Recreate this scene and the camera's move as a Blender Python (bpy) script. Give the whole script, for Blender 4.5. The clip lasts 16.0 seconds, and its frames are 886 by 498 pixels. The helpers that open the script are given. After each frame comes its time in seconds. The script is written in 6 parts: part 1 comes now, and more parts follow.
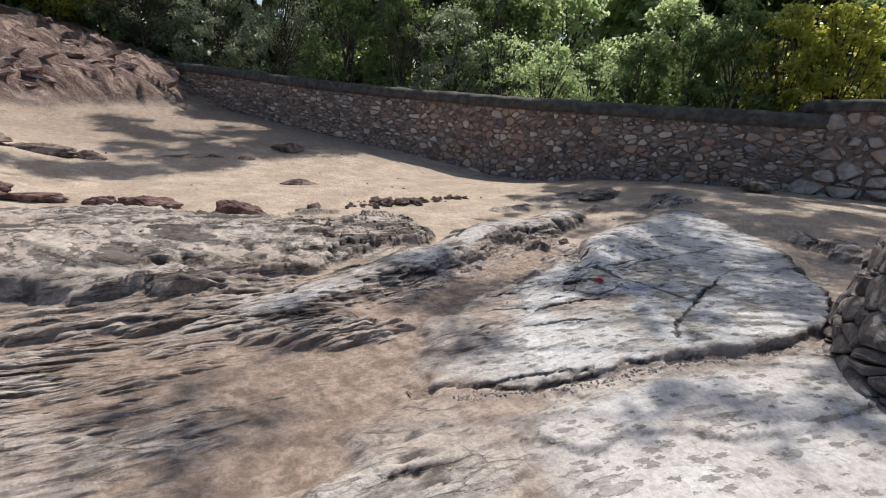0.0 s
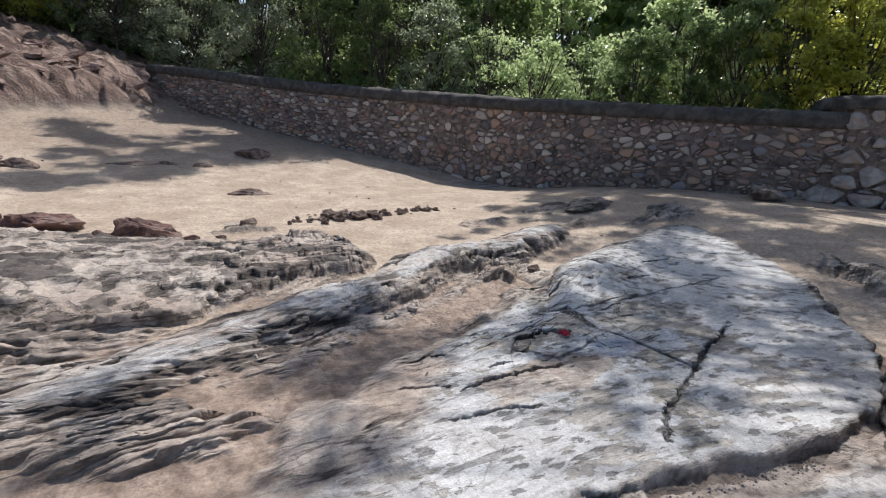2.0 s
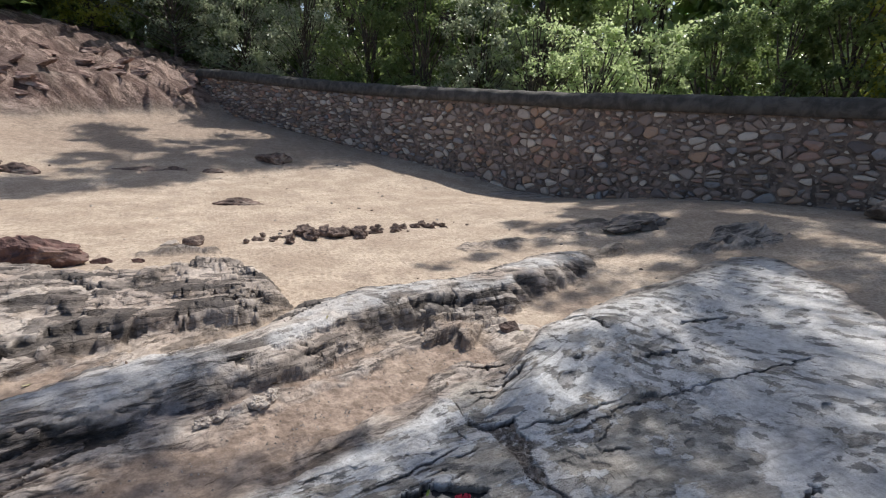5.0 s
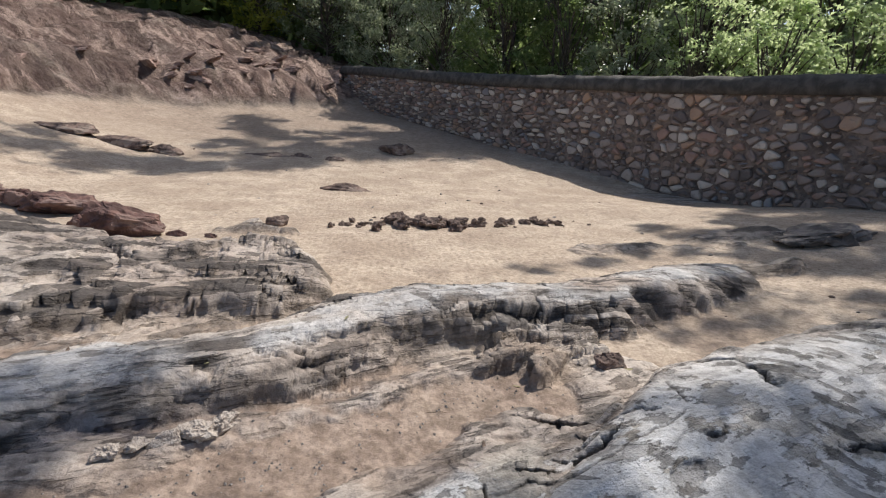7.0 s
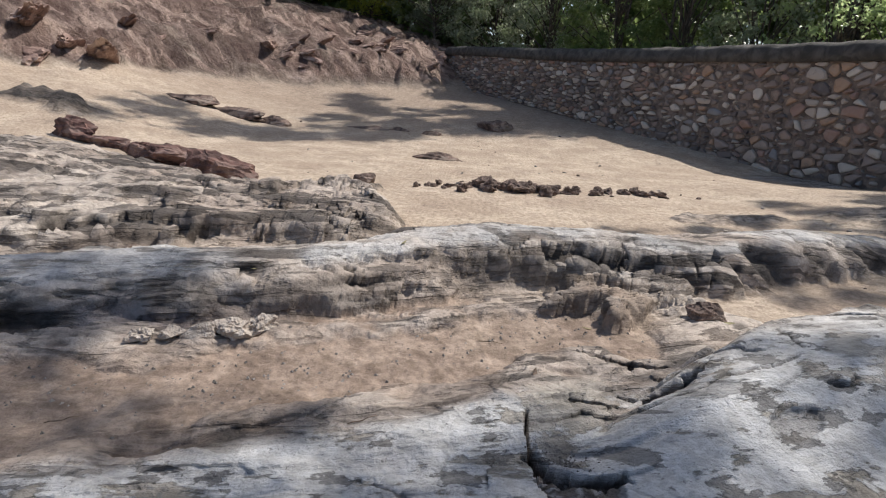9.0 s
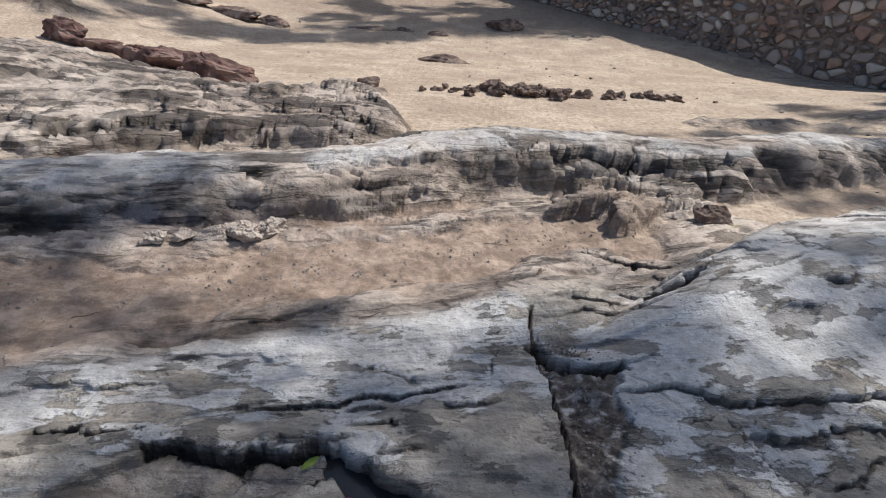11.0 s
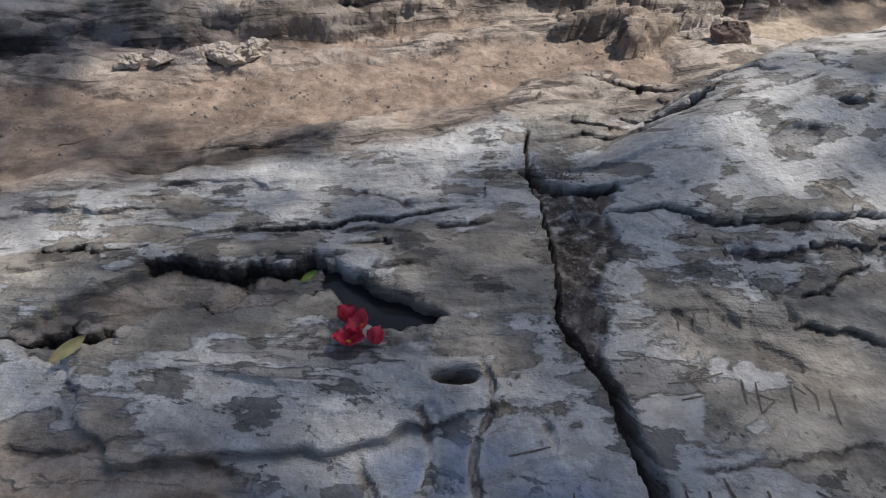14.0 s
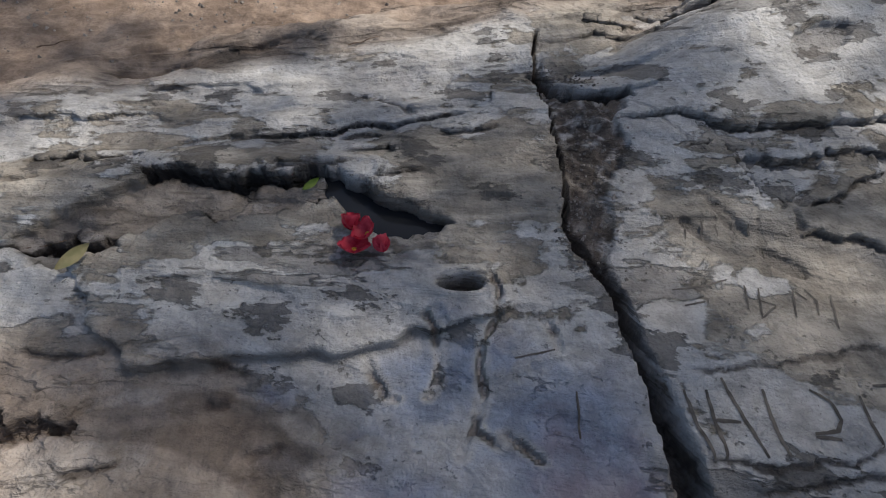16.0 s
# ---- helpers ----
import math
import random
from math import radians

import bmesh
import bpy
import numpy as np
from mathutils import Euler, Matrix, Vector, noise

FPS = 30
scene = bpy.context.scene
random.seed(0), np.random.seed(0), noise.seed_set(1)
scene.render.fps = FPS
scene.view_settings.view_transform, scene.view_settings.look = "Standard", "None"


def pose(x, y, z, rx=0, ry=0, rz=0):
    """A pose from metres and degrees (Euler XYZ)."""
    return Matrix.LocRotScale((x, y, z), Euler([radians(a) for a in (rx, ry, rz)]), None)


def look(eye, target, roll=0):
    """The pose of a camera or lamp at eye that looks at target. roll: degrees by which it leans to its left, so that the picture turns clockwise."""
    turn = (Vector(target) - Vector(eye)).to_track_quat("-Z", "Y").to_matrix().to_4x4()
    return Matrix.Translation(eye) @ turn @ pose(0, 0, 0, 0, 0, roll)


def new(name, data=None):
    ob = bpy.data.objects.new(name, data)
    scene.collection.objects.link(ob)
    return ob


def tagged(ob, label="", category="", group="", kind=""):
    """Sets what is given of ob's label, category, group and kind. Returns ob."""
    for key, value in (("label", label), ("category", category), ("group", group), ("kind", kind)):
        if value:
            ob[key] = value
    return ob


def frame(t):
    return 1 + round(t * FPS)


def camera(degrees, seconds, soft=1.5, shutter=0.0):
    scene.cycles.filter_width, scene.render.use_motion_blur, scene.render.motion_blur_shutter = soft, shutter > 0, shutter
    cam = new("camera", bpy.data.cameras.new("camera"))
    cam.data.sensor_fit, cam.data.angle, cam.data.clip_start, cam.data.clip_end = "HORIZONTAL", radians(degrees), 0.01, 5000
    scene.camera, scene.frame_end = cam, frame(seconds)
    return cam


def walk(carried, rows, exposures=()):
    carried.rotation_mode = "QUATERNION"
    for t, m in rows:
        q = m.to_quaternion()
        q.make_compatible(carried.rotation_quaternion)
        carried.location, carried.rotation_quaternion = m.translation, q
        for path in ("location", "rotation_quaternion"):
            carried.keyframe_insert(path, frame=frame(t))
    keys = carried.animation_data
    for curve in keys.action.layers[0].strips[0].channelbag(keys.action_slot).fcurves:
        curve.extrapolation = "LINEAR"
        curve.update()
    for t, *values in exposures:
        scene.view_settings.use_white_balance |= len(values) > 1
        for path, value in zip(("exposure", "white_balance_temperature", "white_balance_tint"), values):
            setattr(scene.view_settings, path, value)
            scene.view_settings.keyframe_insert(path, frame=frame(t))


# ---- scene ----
cam = camera(80.8, 16.0, soft=1.15)
PATH = [
    (0, pose(-3.753, -2.510, 1.534, 74.91, -4.08, -32.28)),
    (0.5, pose(-3.487, -2.366, 1.507, 75.03, -3.96, -32.17)),
    (1, pose(-3.127, -2.237, 1.501, 75.06, -3.78, -32.12)),
    (1.5, pose(-2.834, -1.989, 1.489, 75.10, -3.84, -31.94)),
    (2, pose(-2.555, -1.797, 1.504, 75.30, -3.73, -31.88)),
    (2.5, pose(-2.217, -1.629, 1.513, 75.30, -3.59, -31.48)),
    (3, pose(-1.931, -1.428, 1.508, 75.30, -3.49, -31.08)),
    (3.2, pose(-1.782, -1.385, 1.498, 75.38, -3.33, -30.80)),
    (5.3, pose(-0.698, -0.759, 1.388, 75.33, -3.05, -21.18)),
    (5.5, pose(-0.598, -0.679, 1.365, 75.29, -3.05, -19.70)),
    (6, pose(-0.380, -0.513, 1.331, 75.26, -3.06, -17.10)),
    (6.5, pose(-0.274, -0.331, 1.249, 75.17, -3.32, -12.16)),
    (7, pose(-0.180, -0.113, 1.104, 75.14, -3.38, -7.84)),
    (7.5, pose(-0.098, -0.015, 0.979, 75.21, -3.41, -3.20)),
    (8, pose(-0.033, 0.033, 0.840, 75.21, -3.51, 1.28)),
    (8.2, pose(-0.015, 0.029, 0.809, 75.10, -3.66, 2.37)),
    (10.5, pose(-0.008, 0.008, 0.774, 66.57, -3.29, 4.05)),
    (11, pose(-0.008, 0.004, 0.765, 63.64, -3.11, 4.08)),
    (11.5, pose(0.001, 0.006, 0.760, 60.71, -3.05, 4.04)),
    (12, pose(0.007, 0.007, 0.755, 57.73, -2.97, 4.04)),
    (12.5, pose(0.010, 0.017, 0.755, 54.78, -2.94, 4.02)),
    (13, pose(-0.005, 0.009, 0.744, 51.92, -2.87, 4.05)),
    (13.5, pose(0.000, 0.006, 0.741, 48.96, -2.80, 3.99)),
    (14, pose(0.010, -0.001, 0.734, 45.99, -2.72, 3.94)),
    (14.5, pose(0.015, -0.003, 0.728, 43.01, -2.77, 3.89)),
    (15, pose(0.010, -0.006, 0.726, 40.15, -2.80, 3.83)),
    (15.5, pose(0.008, -0.002, 0.728, 37.04, -2.76, 3.83)),
    (16, pose(-0.000, -0.000, 0.717, 36.60, -2.80, 3.76)),
]
walk(cam, PATH, exposures=[(0.0, -0.08, 6500, 10), (3.0, 0.0, 6150, 10), (5.5, 0.0, 6450, 10), (8.0, -0.08, 6500, 10), (11.0, -0.04, 6420, 10), (12.5, -0.08, 6400, 10), (14.0, -0.24, 6500, 10), (15.0, -0.27, 6650, 10), (16.0, -0.26, 6800, 10)])

# ---- light ----
SUN_FROM = Vector((0.80, 0.60, 0.0)).normalized()   # the way towards the sun, on the ground
SUN_UP = radians(57)
to_sun = Vector((SUN_FROM.x * math.cos(SUN_UP), SUN_FROM.y * math.cos(SUN_UP), math.sin(SUN_UP)))
world = bpy.data.worlds.new("world")
scene.world = world
world.use_nodes = True
wt = world.node_tree
sky = wt.nodes.new("ShaderNodeTexSky")
sky.sky_type, sky.sun_disc = "NISHITA", False
sky.sun_elevation = SUN_UP
sky.sun_rotation = math.atan2(SUN_FROM.x, SUN_FROM.y)
wt.nodes["Background"].inputs[1].default_value = 0.125
sky.dust_density, sky.ozone_density = 2.0, 0.9
wt.links.new(sky.outputs[0], wt.nodes["Background"].inputs[0])
sun_data = bpy.data.lights.new("sun", "SUN")
sun_data.energy, sun_data.angle, sun_data.color = 4.75, radians(0.53), (1.0, 0.945, 0.875)
sun = new("sun", sun_data)
sun.matrix_world = look(to_sun * 60, (0, 0, 0))


# ---- materials ----
def material(name):
    m = bpy.data.materials.new(name)
    m.use_nodes = True
    nt = m.node_tree
    return m, nt, nt.nodes["Principled BSDF"]


def node(nt, kind, **inputs):
    n = nt.nodes.new("ShaderNode" + kind)
    for k, v in inputs.items():
        key = int(k[1:]) if k[0] == "i" and k[1:].isdigit() else k.replace("_", " ")
        if isinstance(v, bpy.types.NodeSocket):
            nt.links.new(v, n.inputs[key])
        else:
            n.inputs[key].default_value = v
    return n


def mixc(nt, fac, a, b, blend="MIX"):
    n = nt.nodes.new("ShaderNodeMix")
    n.data_type, n.blend_type = "RGBA", blend
    for i, v in ((0, fac), (6, a), (7, b)):
        if isinstance(v, bpy.types.NodeSocket):
            nt.links.new(v, n.inputs[i])
        else:
            n.inputs[i].default_value = v if i == 0 or len(v) == 4 else (*v, 1)
    return n.outputs[2]


def ramp(nt, fac, lo, hi):
    n = nt.nodes.new("ShaderNodeMapRange")
    n.interpolation_type = "SMOOTHSTEP"
    nt.links.new(fac, n.inputs[0])
    n.inputs[1].default_value, n.inputs[2].default_value = lo, hi
    return n.outputs[0]


def noise_fac(nt, co, scale, detail=5.0, rough=0.55, warp=0.0):
    return node(nt, "TexNoise", Vector=co, Scale=scale, Detail=detail, Roughness=rough, Distortion=warp).outputs[0]


def math_node(nt, op, a, b=0.0):
    n = nt.nodes.new("ShaderNodeMath")
    n.operation = op
    for i, v in ((0, a), (1, b)):
        if isinstance(v, bpy.types.NodeSocket):
            nt.links.new(v, n.inputs[i])
        else:
            n.inputs[i].default_value = v
    return n.outputs[0]


def place_co(nt, turn=0.0, scale=(1, 1, 1)):
    co = nt.nodes.new("ShaderNodeTexCoord").outputs["Object"]
    if turn:
        co = node(nt, "Mapping", Vector=co, Rotation=(0, 0, turn)).outputs[0]
    return node(nt, "Mapping", Vector=co, Scale=scale).outputs[0] if scale != (1, 1, 1) else co


def bump(nt, bsdf, height, strength, dist):
    b = node(nt, "Bump", Height=height, Strength=strength, Distance=dist)
    nt.links.new(b.outputs[0], bsdf.inputs["Normal"])


STRATA = radians(24)


def ground_material():
    m, nt, bs = material("rock_and_soil")
    co = place_co(nt)
    bed = []
    for k in ("bed_u", "bed_v"):
        a = nt.nodes.new("ShaderNodeAttribute")
        a.attribute_name = k
        bed.append(a.outputs["Fac"])
    st = nt.nodes.new("ShaderNodeCombineXYZ")
    nt.links.new(bed[0], st.inputs[0])
    nt.links.new(math_node(nt, "MULTIPLY", bed[1], 2.1), st.inputs[1])
    st = st.outputs[0]
    at = {}
    for k in ("sand", "blue", "dark", "red", "stain_shade", "brown", "pale", "holes", "slashed", "flaked"):
        a = nt.nodes.new("ShaderNodeAttribute")
        a.attribute_name = k
        at[k] = a.outputs["Fac"]
    big, mid, fine = noise_fac(nt, co, 1.3, 4), noise_fac(nt, co, 8, 6, 0.62, 0.5), noise_fac(nt, co, 70, 4, 0.6)
    # thin layers: each flake of the bedding ends in a crisp edge and has a tone of its own
    def layers(vec, scale, count, warp, rough=0.6):
        f = noise_fac(nt, vec, scale, 9, rough, warp)
        k = math_node(nt, "MULTIPLY", f, count)
        step = math_node(nt, "FLOOR", k)
        wn = nt.nodes.new("ShaderNodeTexWhiteNoise")
        wn.noise_dimensions = "1D"
        nt.links.new(step, wn.inputs["W"])
        return math_node(nt, "DIVIDE", step, count), wn.outputs["Value"]

    def joints(vec, scale, width, warp_by):
        shift = node(nt, "TexNoise", Vector=vec, Scale=scale * 1.3, Detail=5.0, Roughness=0.65).outputs[1]
        moved = mixc(nt, warp_by, vec, shift)
        v = nt.nodes.new("ShaderNodeTexVoronoi")
        v.feature = "DISTANCE_TO_EDGE"
        nt.links.new(moved, v.inputs["Vector"])
        v.inputs["Scale"].default_value = scale
        return ramp(nt, v.outputs["Distance"], width, width * 0.35)

    def scars(vec, scale, least, most, warp=0.22, seed=0.0):
        """Leaf-shaped scars where a flake has come away, each of its own size, with a ragged crisp edge."""
        shift = node(nt, "TexNoise", Vector=vec, Scale=scale * 2.4, Detail=7.0, Roughness=0.66).outputs[1]
        moved = mixc(nt, min(0.5, 1.6 * warp / scale ** 0.5), node(nt, "Mapping", Vector=vec, Location=(seed, seed * 0.7, 0)).outputs[0], shift)
        v = nt.nodes.new("ShaderNodeTexVoronoi")
        v.voronoi_dimensions = "2D"
        nt.links.new(moved, v.inputs["Vector"])
        v.inputs["Scale"].default_value = scale
        sep = node(nt, "SeparateColor", Color=v.outputs["Color"]).outputs[0]
        size = math_node(nt, "ADD", math_node(nt, "MULTIPLY", sep, most - least), least)
        away = math_node(nt, "SUBTRACT", v.outputs["Distance"], size)
        return ramp(nt, away, 0.02, -0.025), ramp(nt, sep, 0.45, 0.95)

    thin_co = nt.nodes.new("ShaderNodeCombineXYZ")
    nt.links.new(math_node(nt, "MULTIPLY", bed[0], 0.8), thin_co.inputs[0])
    nt.links.new(math_node(nt, "MULTIPLY", bed[1], 3.6), thin_co.inputs[1])
    thin_co = thin_co.outputs[0]
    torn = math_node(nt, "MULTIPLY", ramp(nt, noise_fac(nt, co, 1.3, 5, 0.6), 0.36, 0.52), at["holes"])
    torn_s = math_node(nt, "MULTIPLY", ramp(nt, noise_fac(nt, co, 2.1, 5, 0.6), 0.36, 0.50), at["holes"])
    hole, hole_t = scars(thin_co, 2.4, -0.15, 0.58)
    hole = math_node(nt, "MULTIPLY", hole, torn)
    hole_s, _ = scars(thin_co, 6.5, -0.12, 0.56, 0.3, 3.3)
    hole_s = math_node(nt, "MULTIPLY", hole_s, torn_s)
    face, face_t = scars(st, 1.5, -0.1, 0.62, 0.3, 7.1)
    lay_h, lay_t = layers(st, 1.5, 8.0, 0.3, 0.52)
    crack = math_node(nt, "MULTIPLY", joints(st, 3.2, 0.04, 0.16), ramp(nt, noise_fac(nt, co, 2.4, 5, 0.6), 0.46, 0.54))
    # bare rock: pale weathered faces with darker leaf-shaped scars along the bedding
    rock = mixc(nt, ramp(nt, noise_fac(nt, st, 0.9, 4, 0.5, 0.3), 0.34, 0.62), (0.35, 0.30, 0.26), (0.57, 0.505, 0.445))
    rock = mixc(nt, math_node(nt, "MULTIPLY", face, math_node(nt, "MULTIPLY", face_t, 0.55)), rock, (0.62, 0.57, 0.52))
    rock = mixc(nt, math_node(nt, "MULTIPLY", ramp(nt, lay_t, 0.35, 0.95), 0.28), rock, (0.23, 0.20, 0.18))
    rock = mixc(nt, math_node(nt, "MULTIPLY", ramp(nt, noise_fac(nt, co, 0.9, 5, 0.6), 0.44, 0.62), 0.5), rock, (0.43, 0.34, 0.28))
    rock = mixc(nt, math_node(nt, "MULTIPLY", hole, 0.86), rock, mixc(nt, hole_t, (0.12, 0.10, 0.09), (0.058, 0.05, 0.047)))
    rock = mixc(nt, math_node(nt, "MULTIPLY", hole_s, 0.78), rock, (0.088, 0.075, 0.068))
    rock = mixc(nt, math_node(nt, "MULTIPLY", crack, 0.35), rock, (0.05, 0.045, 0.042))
    # smooth slab: a blue grey patina, flaked off in crisp patches, brown grey below
    pat_h, pat_t = layers(co, 2.6, 7.0, 0.3, 0.5)
    skin_f = math_node(nt, "ADD", math_node(nt, "MULTIPLY", noise_fac(nt, co, 4.6, 9, 0.64, 0.3), 0.55), math_node(nt, "MULTIPLY", noise_fac(nt, thin_co, 3.4, 9, 0.64, 0.2), 0.45))
    skin = ramp(nt, math_node(nt, "SUBTRACT", skin_f, math_node(nt, "MULTIPLY", at["flaked"], 0.115)), 0.420, 0.442)
    under = mixc(nt, ramp(nt, mid, 0.36, 0.64), (0.29, 0.27, 0.24), (0.46, 0.43, 0.385))
    tone = mixc(nt, ramp(nt, noise_fac(nt, co, 1.6, 5, 0.55), 0.34, 0.66), (0.50, 0.503, 0.508), (0.67, 0.667, 0.66))
    tone = mixc(nt, math_node(nt, "MULTIPLY", ramp(nt, pat_t, 0.4, 1.0), 0.22), tone, (0.36, 0.365, 0.375))
    cleave = noise_fac(nt, thin_co, 7.0, 8, 0.62, 0.25)
    under = mixc(nt, 1.0, under, mixc(nt, ramp(nt, cleave, 0.40, 0.60), (0.72, 0.71, 0.70), (1.10, 1.10, 1.10)), "MULTIPLY")
    tone = mixc(nt, 1.0, tone, mixc(nt, ramp(nt, cleave, 0.36, 0.60), (0.92, 0.92, 0.92), (1.03, 1.03, 1.03)), "MULTIPLY")
    slab = mixc(nt, skin, under, tone)
    slab = mixc(nt, math_node(nt, "MULTIPLY", at["pale"], 0.24), slab, (0.60, 0.575, 0.555))
    slash, slash_t = scars(place_co(nt, radians(42), (1.0, 2.9, 1.0)), 6.0, -0.04, 0.46, 0.35)
    slash = math_node(nt, "MULTIPLY", slash, at["slashed"])
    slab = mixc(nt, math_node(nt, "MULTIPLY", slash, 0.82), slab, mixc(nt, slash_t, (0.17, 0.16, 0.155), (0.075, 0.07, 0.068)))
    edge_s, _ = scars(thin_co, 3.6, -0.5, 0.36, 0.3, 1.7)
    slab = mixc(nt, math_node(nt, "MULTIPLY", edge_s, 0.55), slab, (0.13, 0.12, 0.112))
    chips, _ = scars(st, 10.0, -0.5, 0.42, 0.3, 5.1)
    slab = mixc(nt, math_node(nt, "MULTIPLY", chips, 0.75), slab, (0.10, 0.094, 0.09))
    specks = ramp(nt, noise_fac(nt, co, 60, 3, 0.6, 0.2), 0.66, 0.69)
    slab = mixc(nt, math_node(nt, "MULTIPLY", specks, 0.6), slab, (0.12, 0.112, 0.105))
    slab = mixc(nt, math_node(nt, "MULTIPLY", ramp(nt, noise_fac(nt, co, 1.9, 4), 0.54, 0.68), 0.25), slab, (0.39, 0.335, 0.28))
    line = math_node(nt, "MULTIPLY", joints(co, 2.3, 0.012, 0.12), ramp(nt, noise_fac(nt, co, 1.7, 4), 0.5, 0.58))
    slab = mixc(nt, math_node(nt, "MULTIPLY", line, 0.3), slab, (0.06, 0.056, 0.053))
    rock = mixc(nt, at["blue"], rock, slab)
    rock = mixc(nt, at["stain_shade"], rock, mixc(nt, ramp(nt, noise_fac(nt, co, 5, 5), 0.42, 0.6), (0.34, 0.295, 0.375), (0.31, 0.375, 0.50)))
    # dark: dirt in joints, plus shade painted under edges and into hollows
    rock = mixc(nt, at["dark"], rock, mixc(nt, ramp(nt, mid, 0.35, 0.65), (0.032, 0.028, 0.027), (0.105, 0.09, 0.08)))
    earth = mixc(nt, ramp(nt, noise_fac(nt, place_co(nt, radians(38), (0.35, 2.2, 1.6)), 1.0, 8, 0.66, 0.4), 0.38, 0.62), (0.19, 0.12, 0.10), (0.58, 0.43, 0.36))
    ledge, ledge_t = scars(place_co(nt, radians(38), (0.45, 1.7, 1.0)), 1.5, -0.05, 0.62, 0.5, 2.2)
    earth = mixc(nt, math_node(nt, "MULTIPLY", ledge, 0.65), earth, mixc(nt, ledge_t, (0.30, 0.195, 0.16), (0.075, 0.046, 0.04)))
    ledge_s, _ = scars(place_co(nt, radians(38), (0.5, 1.4, 1.0)), 4.5, -0.1, 0.5, 0.5, 4.2)
    earth = mixc(nt, math_node(nt, "MULTIPLY", ledge_s, 0.6), earth, (0.11, 0.07, 0.058))
    rock = mixc(nt, at["red"], rock, earth)
    soil = mixc(nt, ramp(nt, big, 0.3, 0.72), (0.40, 0.315, 0.24), (0.57, 0.475, 0.375))
    soil = mixc(nt, math_node(nt, "MULTIPLY", ramp(nt, noise_fac(nt, co, 3.2, 8, 0.7, 0.3), 0.5, 0.66), 0.6), soil, (0.29, 0.225, 0.18))
    soil = mixc(nt, math_node(nt, "MULTIPLY", ramp(nt, fine, 0.58, 0.7), 0.6), soil, (0.24, 0.185, 0.145))
    soil = mixc(nt, math_node(nt, "MULTIPLY", ramp(nt, noise_fac(nt, co, 190, 3, 0.6), 0.6, 0.7), 0.7), soil, (0.62, 0.54, 0.45))
    soil = mixc(nt, math_node(nt, "MULTIPLY", ramp(nt, noise_fac(nt, co, 13, 7, 0.7, 0.2), 0.58, 0.64), 0.45), soil, (0.24, 0.19, 0.15))
    soil = mixc(nt, math_node(nt, "MULTIPLY", ramp(nt, noise_fac(nt, co, 5, 8, 0.66, 0.2), 0.49, 0.60), 0.45), soil, (0.345, 0.27, 0.205))
    soil = mixc(nt, math_node(nt, "MULTIPLY", ramp(nt, noise_fac(nt, co, 22, 6, 0.62, 0.3), 0.565, 0.60), 0.6), soil, (0.25, 0.19, 0.145))
    soil = mixc(nt, at["brown"], soil, mixc(nt, ramp(nt, mid, 0.36, 0.66), (0.21, 0.155, 0.12), (0.38, 0.295, 0.235)))
    grain = noise_fac(nt, co, 26, 13, 0.78, 0.2)
    sgrain = noise_fac(nt, st, 9, 10, 0.68, 0.3)
    rock = mixc(nt, 1.0, rock, mixc(nt, ramp(nt, sgrain, 0.40, 0.60), (0.95, 0.945, 0.94), (1.03, 1.03, 1.03)), "MULTIPLY")
    rock = mixc(nt, 1.0, rock, mixc(nt, ramp(nt, grain, 0.40, 0.58), (0.80, 0.79, 0.78), (1.10, 1.10, 1.10)), "MULTIPLY")
    soil = mixc(nt, 1.0, soil, mixc(nt, ramp(nt, grain, 0.38, 0.60), (0.70, 0.68, 0.66), (1.12, 1.12, 1.12)), "MULTIPLY")
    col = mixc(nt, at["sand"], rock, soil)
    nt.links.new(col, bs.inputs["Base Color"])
    nt.links.new(mixc(nt, at["blue"], (0.85,) * 3, (0.52,) * 3), bs.inputs["Roughness"])
    bs.inputs["Specular IOR Level"].default_value = 0.4
    def add(*some):
        out = some[0]
        for s in some[1:]:
            out = math_node(nt, "ADD", out, s)
        return out

    def times(s, k):
        return math_node(nt, "MULTIPLY", s, k)
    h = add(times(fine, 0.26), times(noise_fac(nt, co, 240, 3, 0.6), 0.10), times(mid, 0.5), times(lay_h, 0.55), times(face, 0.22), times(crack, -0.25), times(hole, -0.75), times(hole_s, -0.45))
    rough_e = noise_fac(nt, place_co(nt, radians(38), (0.45, 1.6, 1.6)), 2.2, 11, 0.72, 0.4)
    h = add(h, times(add(times(rough_e, 12.0), times(ledge, -2.5), times(ledge_s, -1.2)), at["red"]))
    hs = add(times(fine, 0.35), times(noise_fac(nt, co, 160, 4, 0.65), 0.25))
    hb = add(times(fine, 0.30), times(mid, 0.2), times(cleave, 0.5), times(noise_fac(nt, co, 160, 4, 0.65), 0.12), times(skin, 0.16), times(pat_h, 0.35), times(edge_s, -0.3), times(slash, -0.4), times(chips, -0.14), times(specks, -0.12), times(line, -0.06))
    nb = nt.nodes.new("ShaderNodeMix")
    nt.links.new(at["blue"], nb.inputs[0])
    nt.links.new(h, nb.inputs[2])
    nt.links.new(times(hb, math_node(nt, "SUBTRACT", 1.0, times(at["pale"], 0.25))), nb.inputs[3])
    n = nt.nodes.new("ShaderNodeMix")
    nt.links.new(at["sand"], n.inputs[0])
    nt.links.new(nb.outputs[0], n.inputs[2])
    nt.links.new(math_node(nt, "MULTIPLY", hs, 0.45), n.inputs[3])
    bump(nt, bs, n.outputs[0], 1.0, 0.03)
    return m


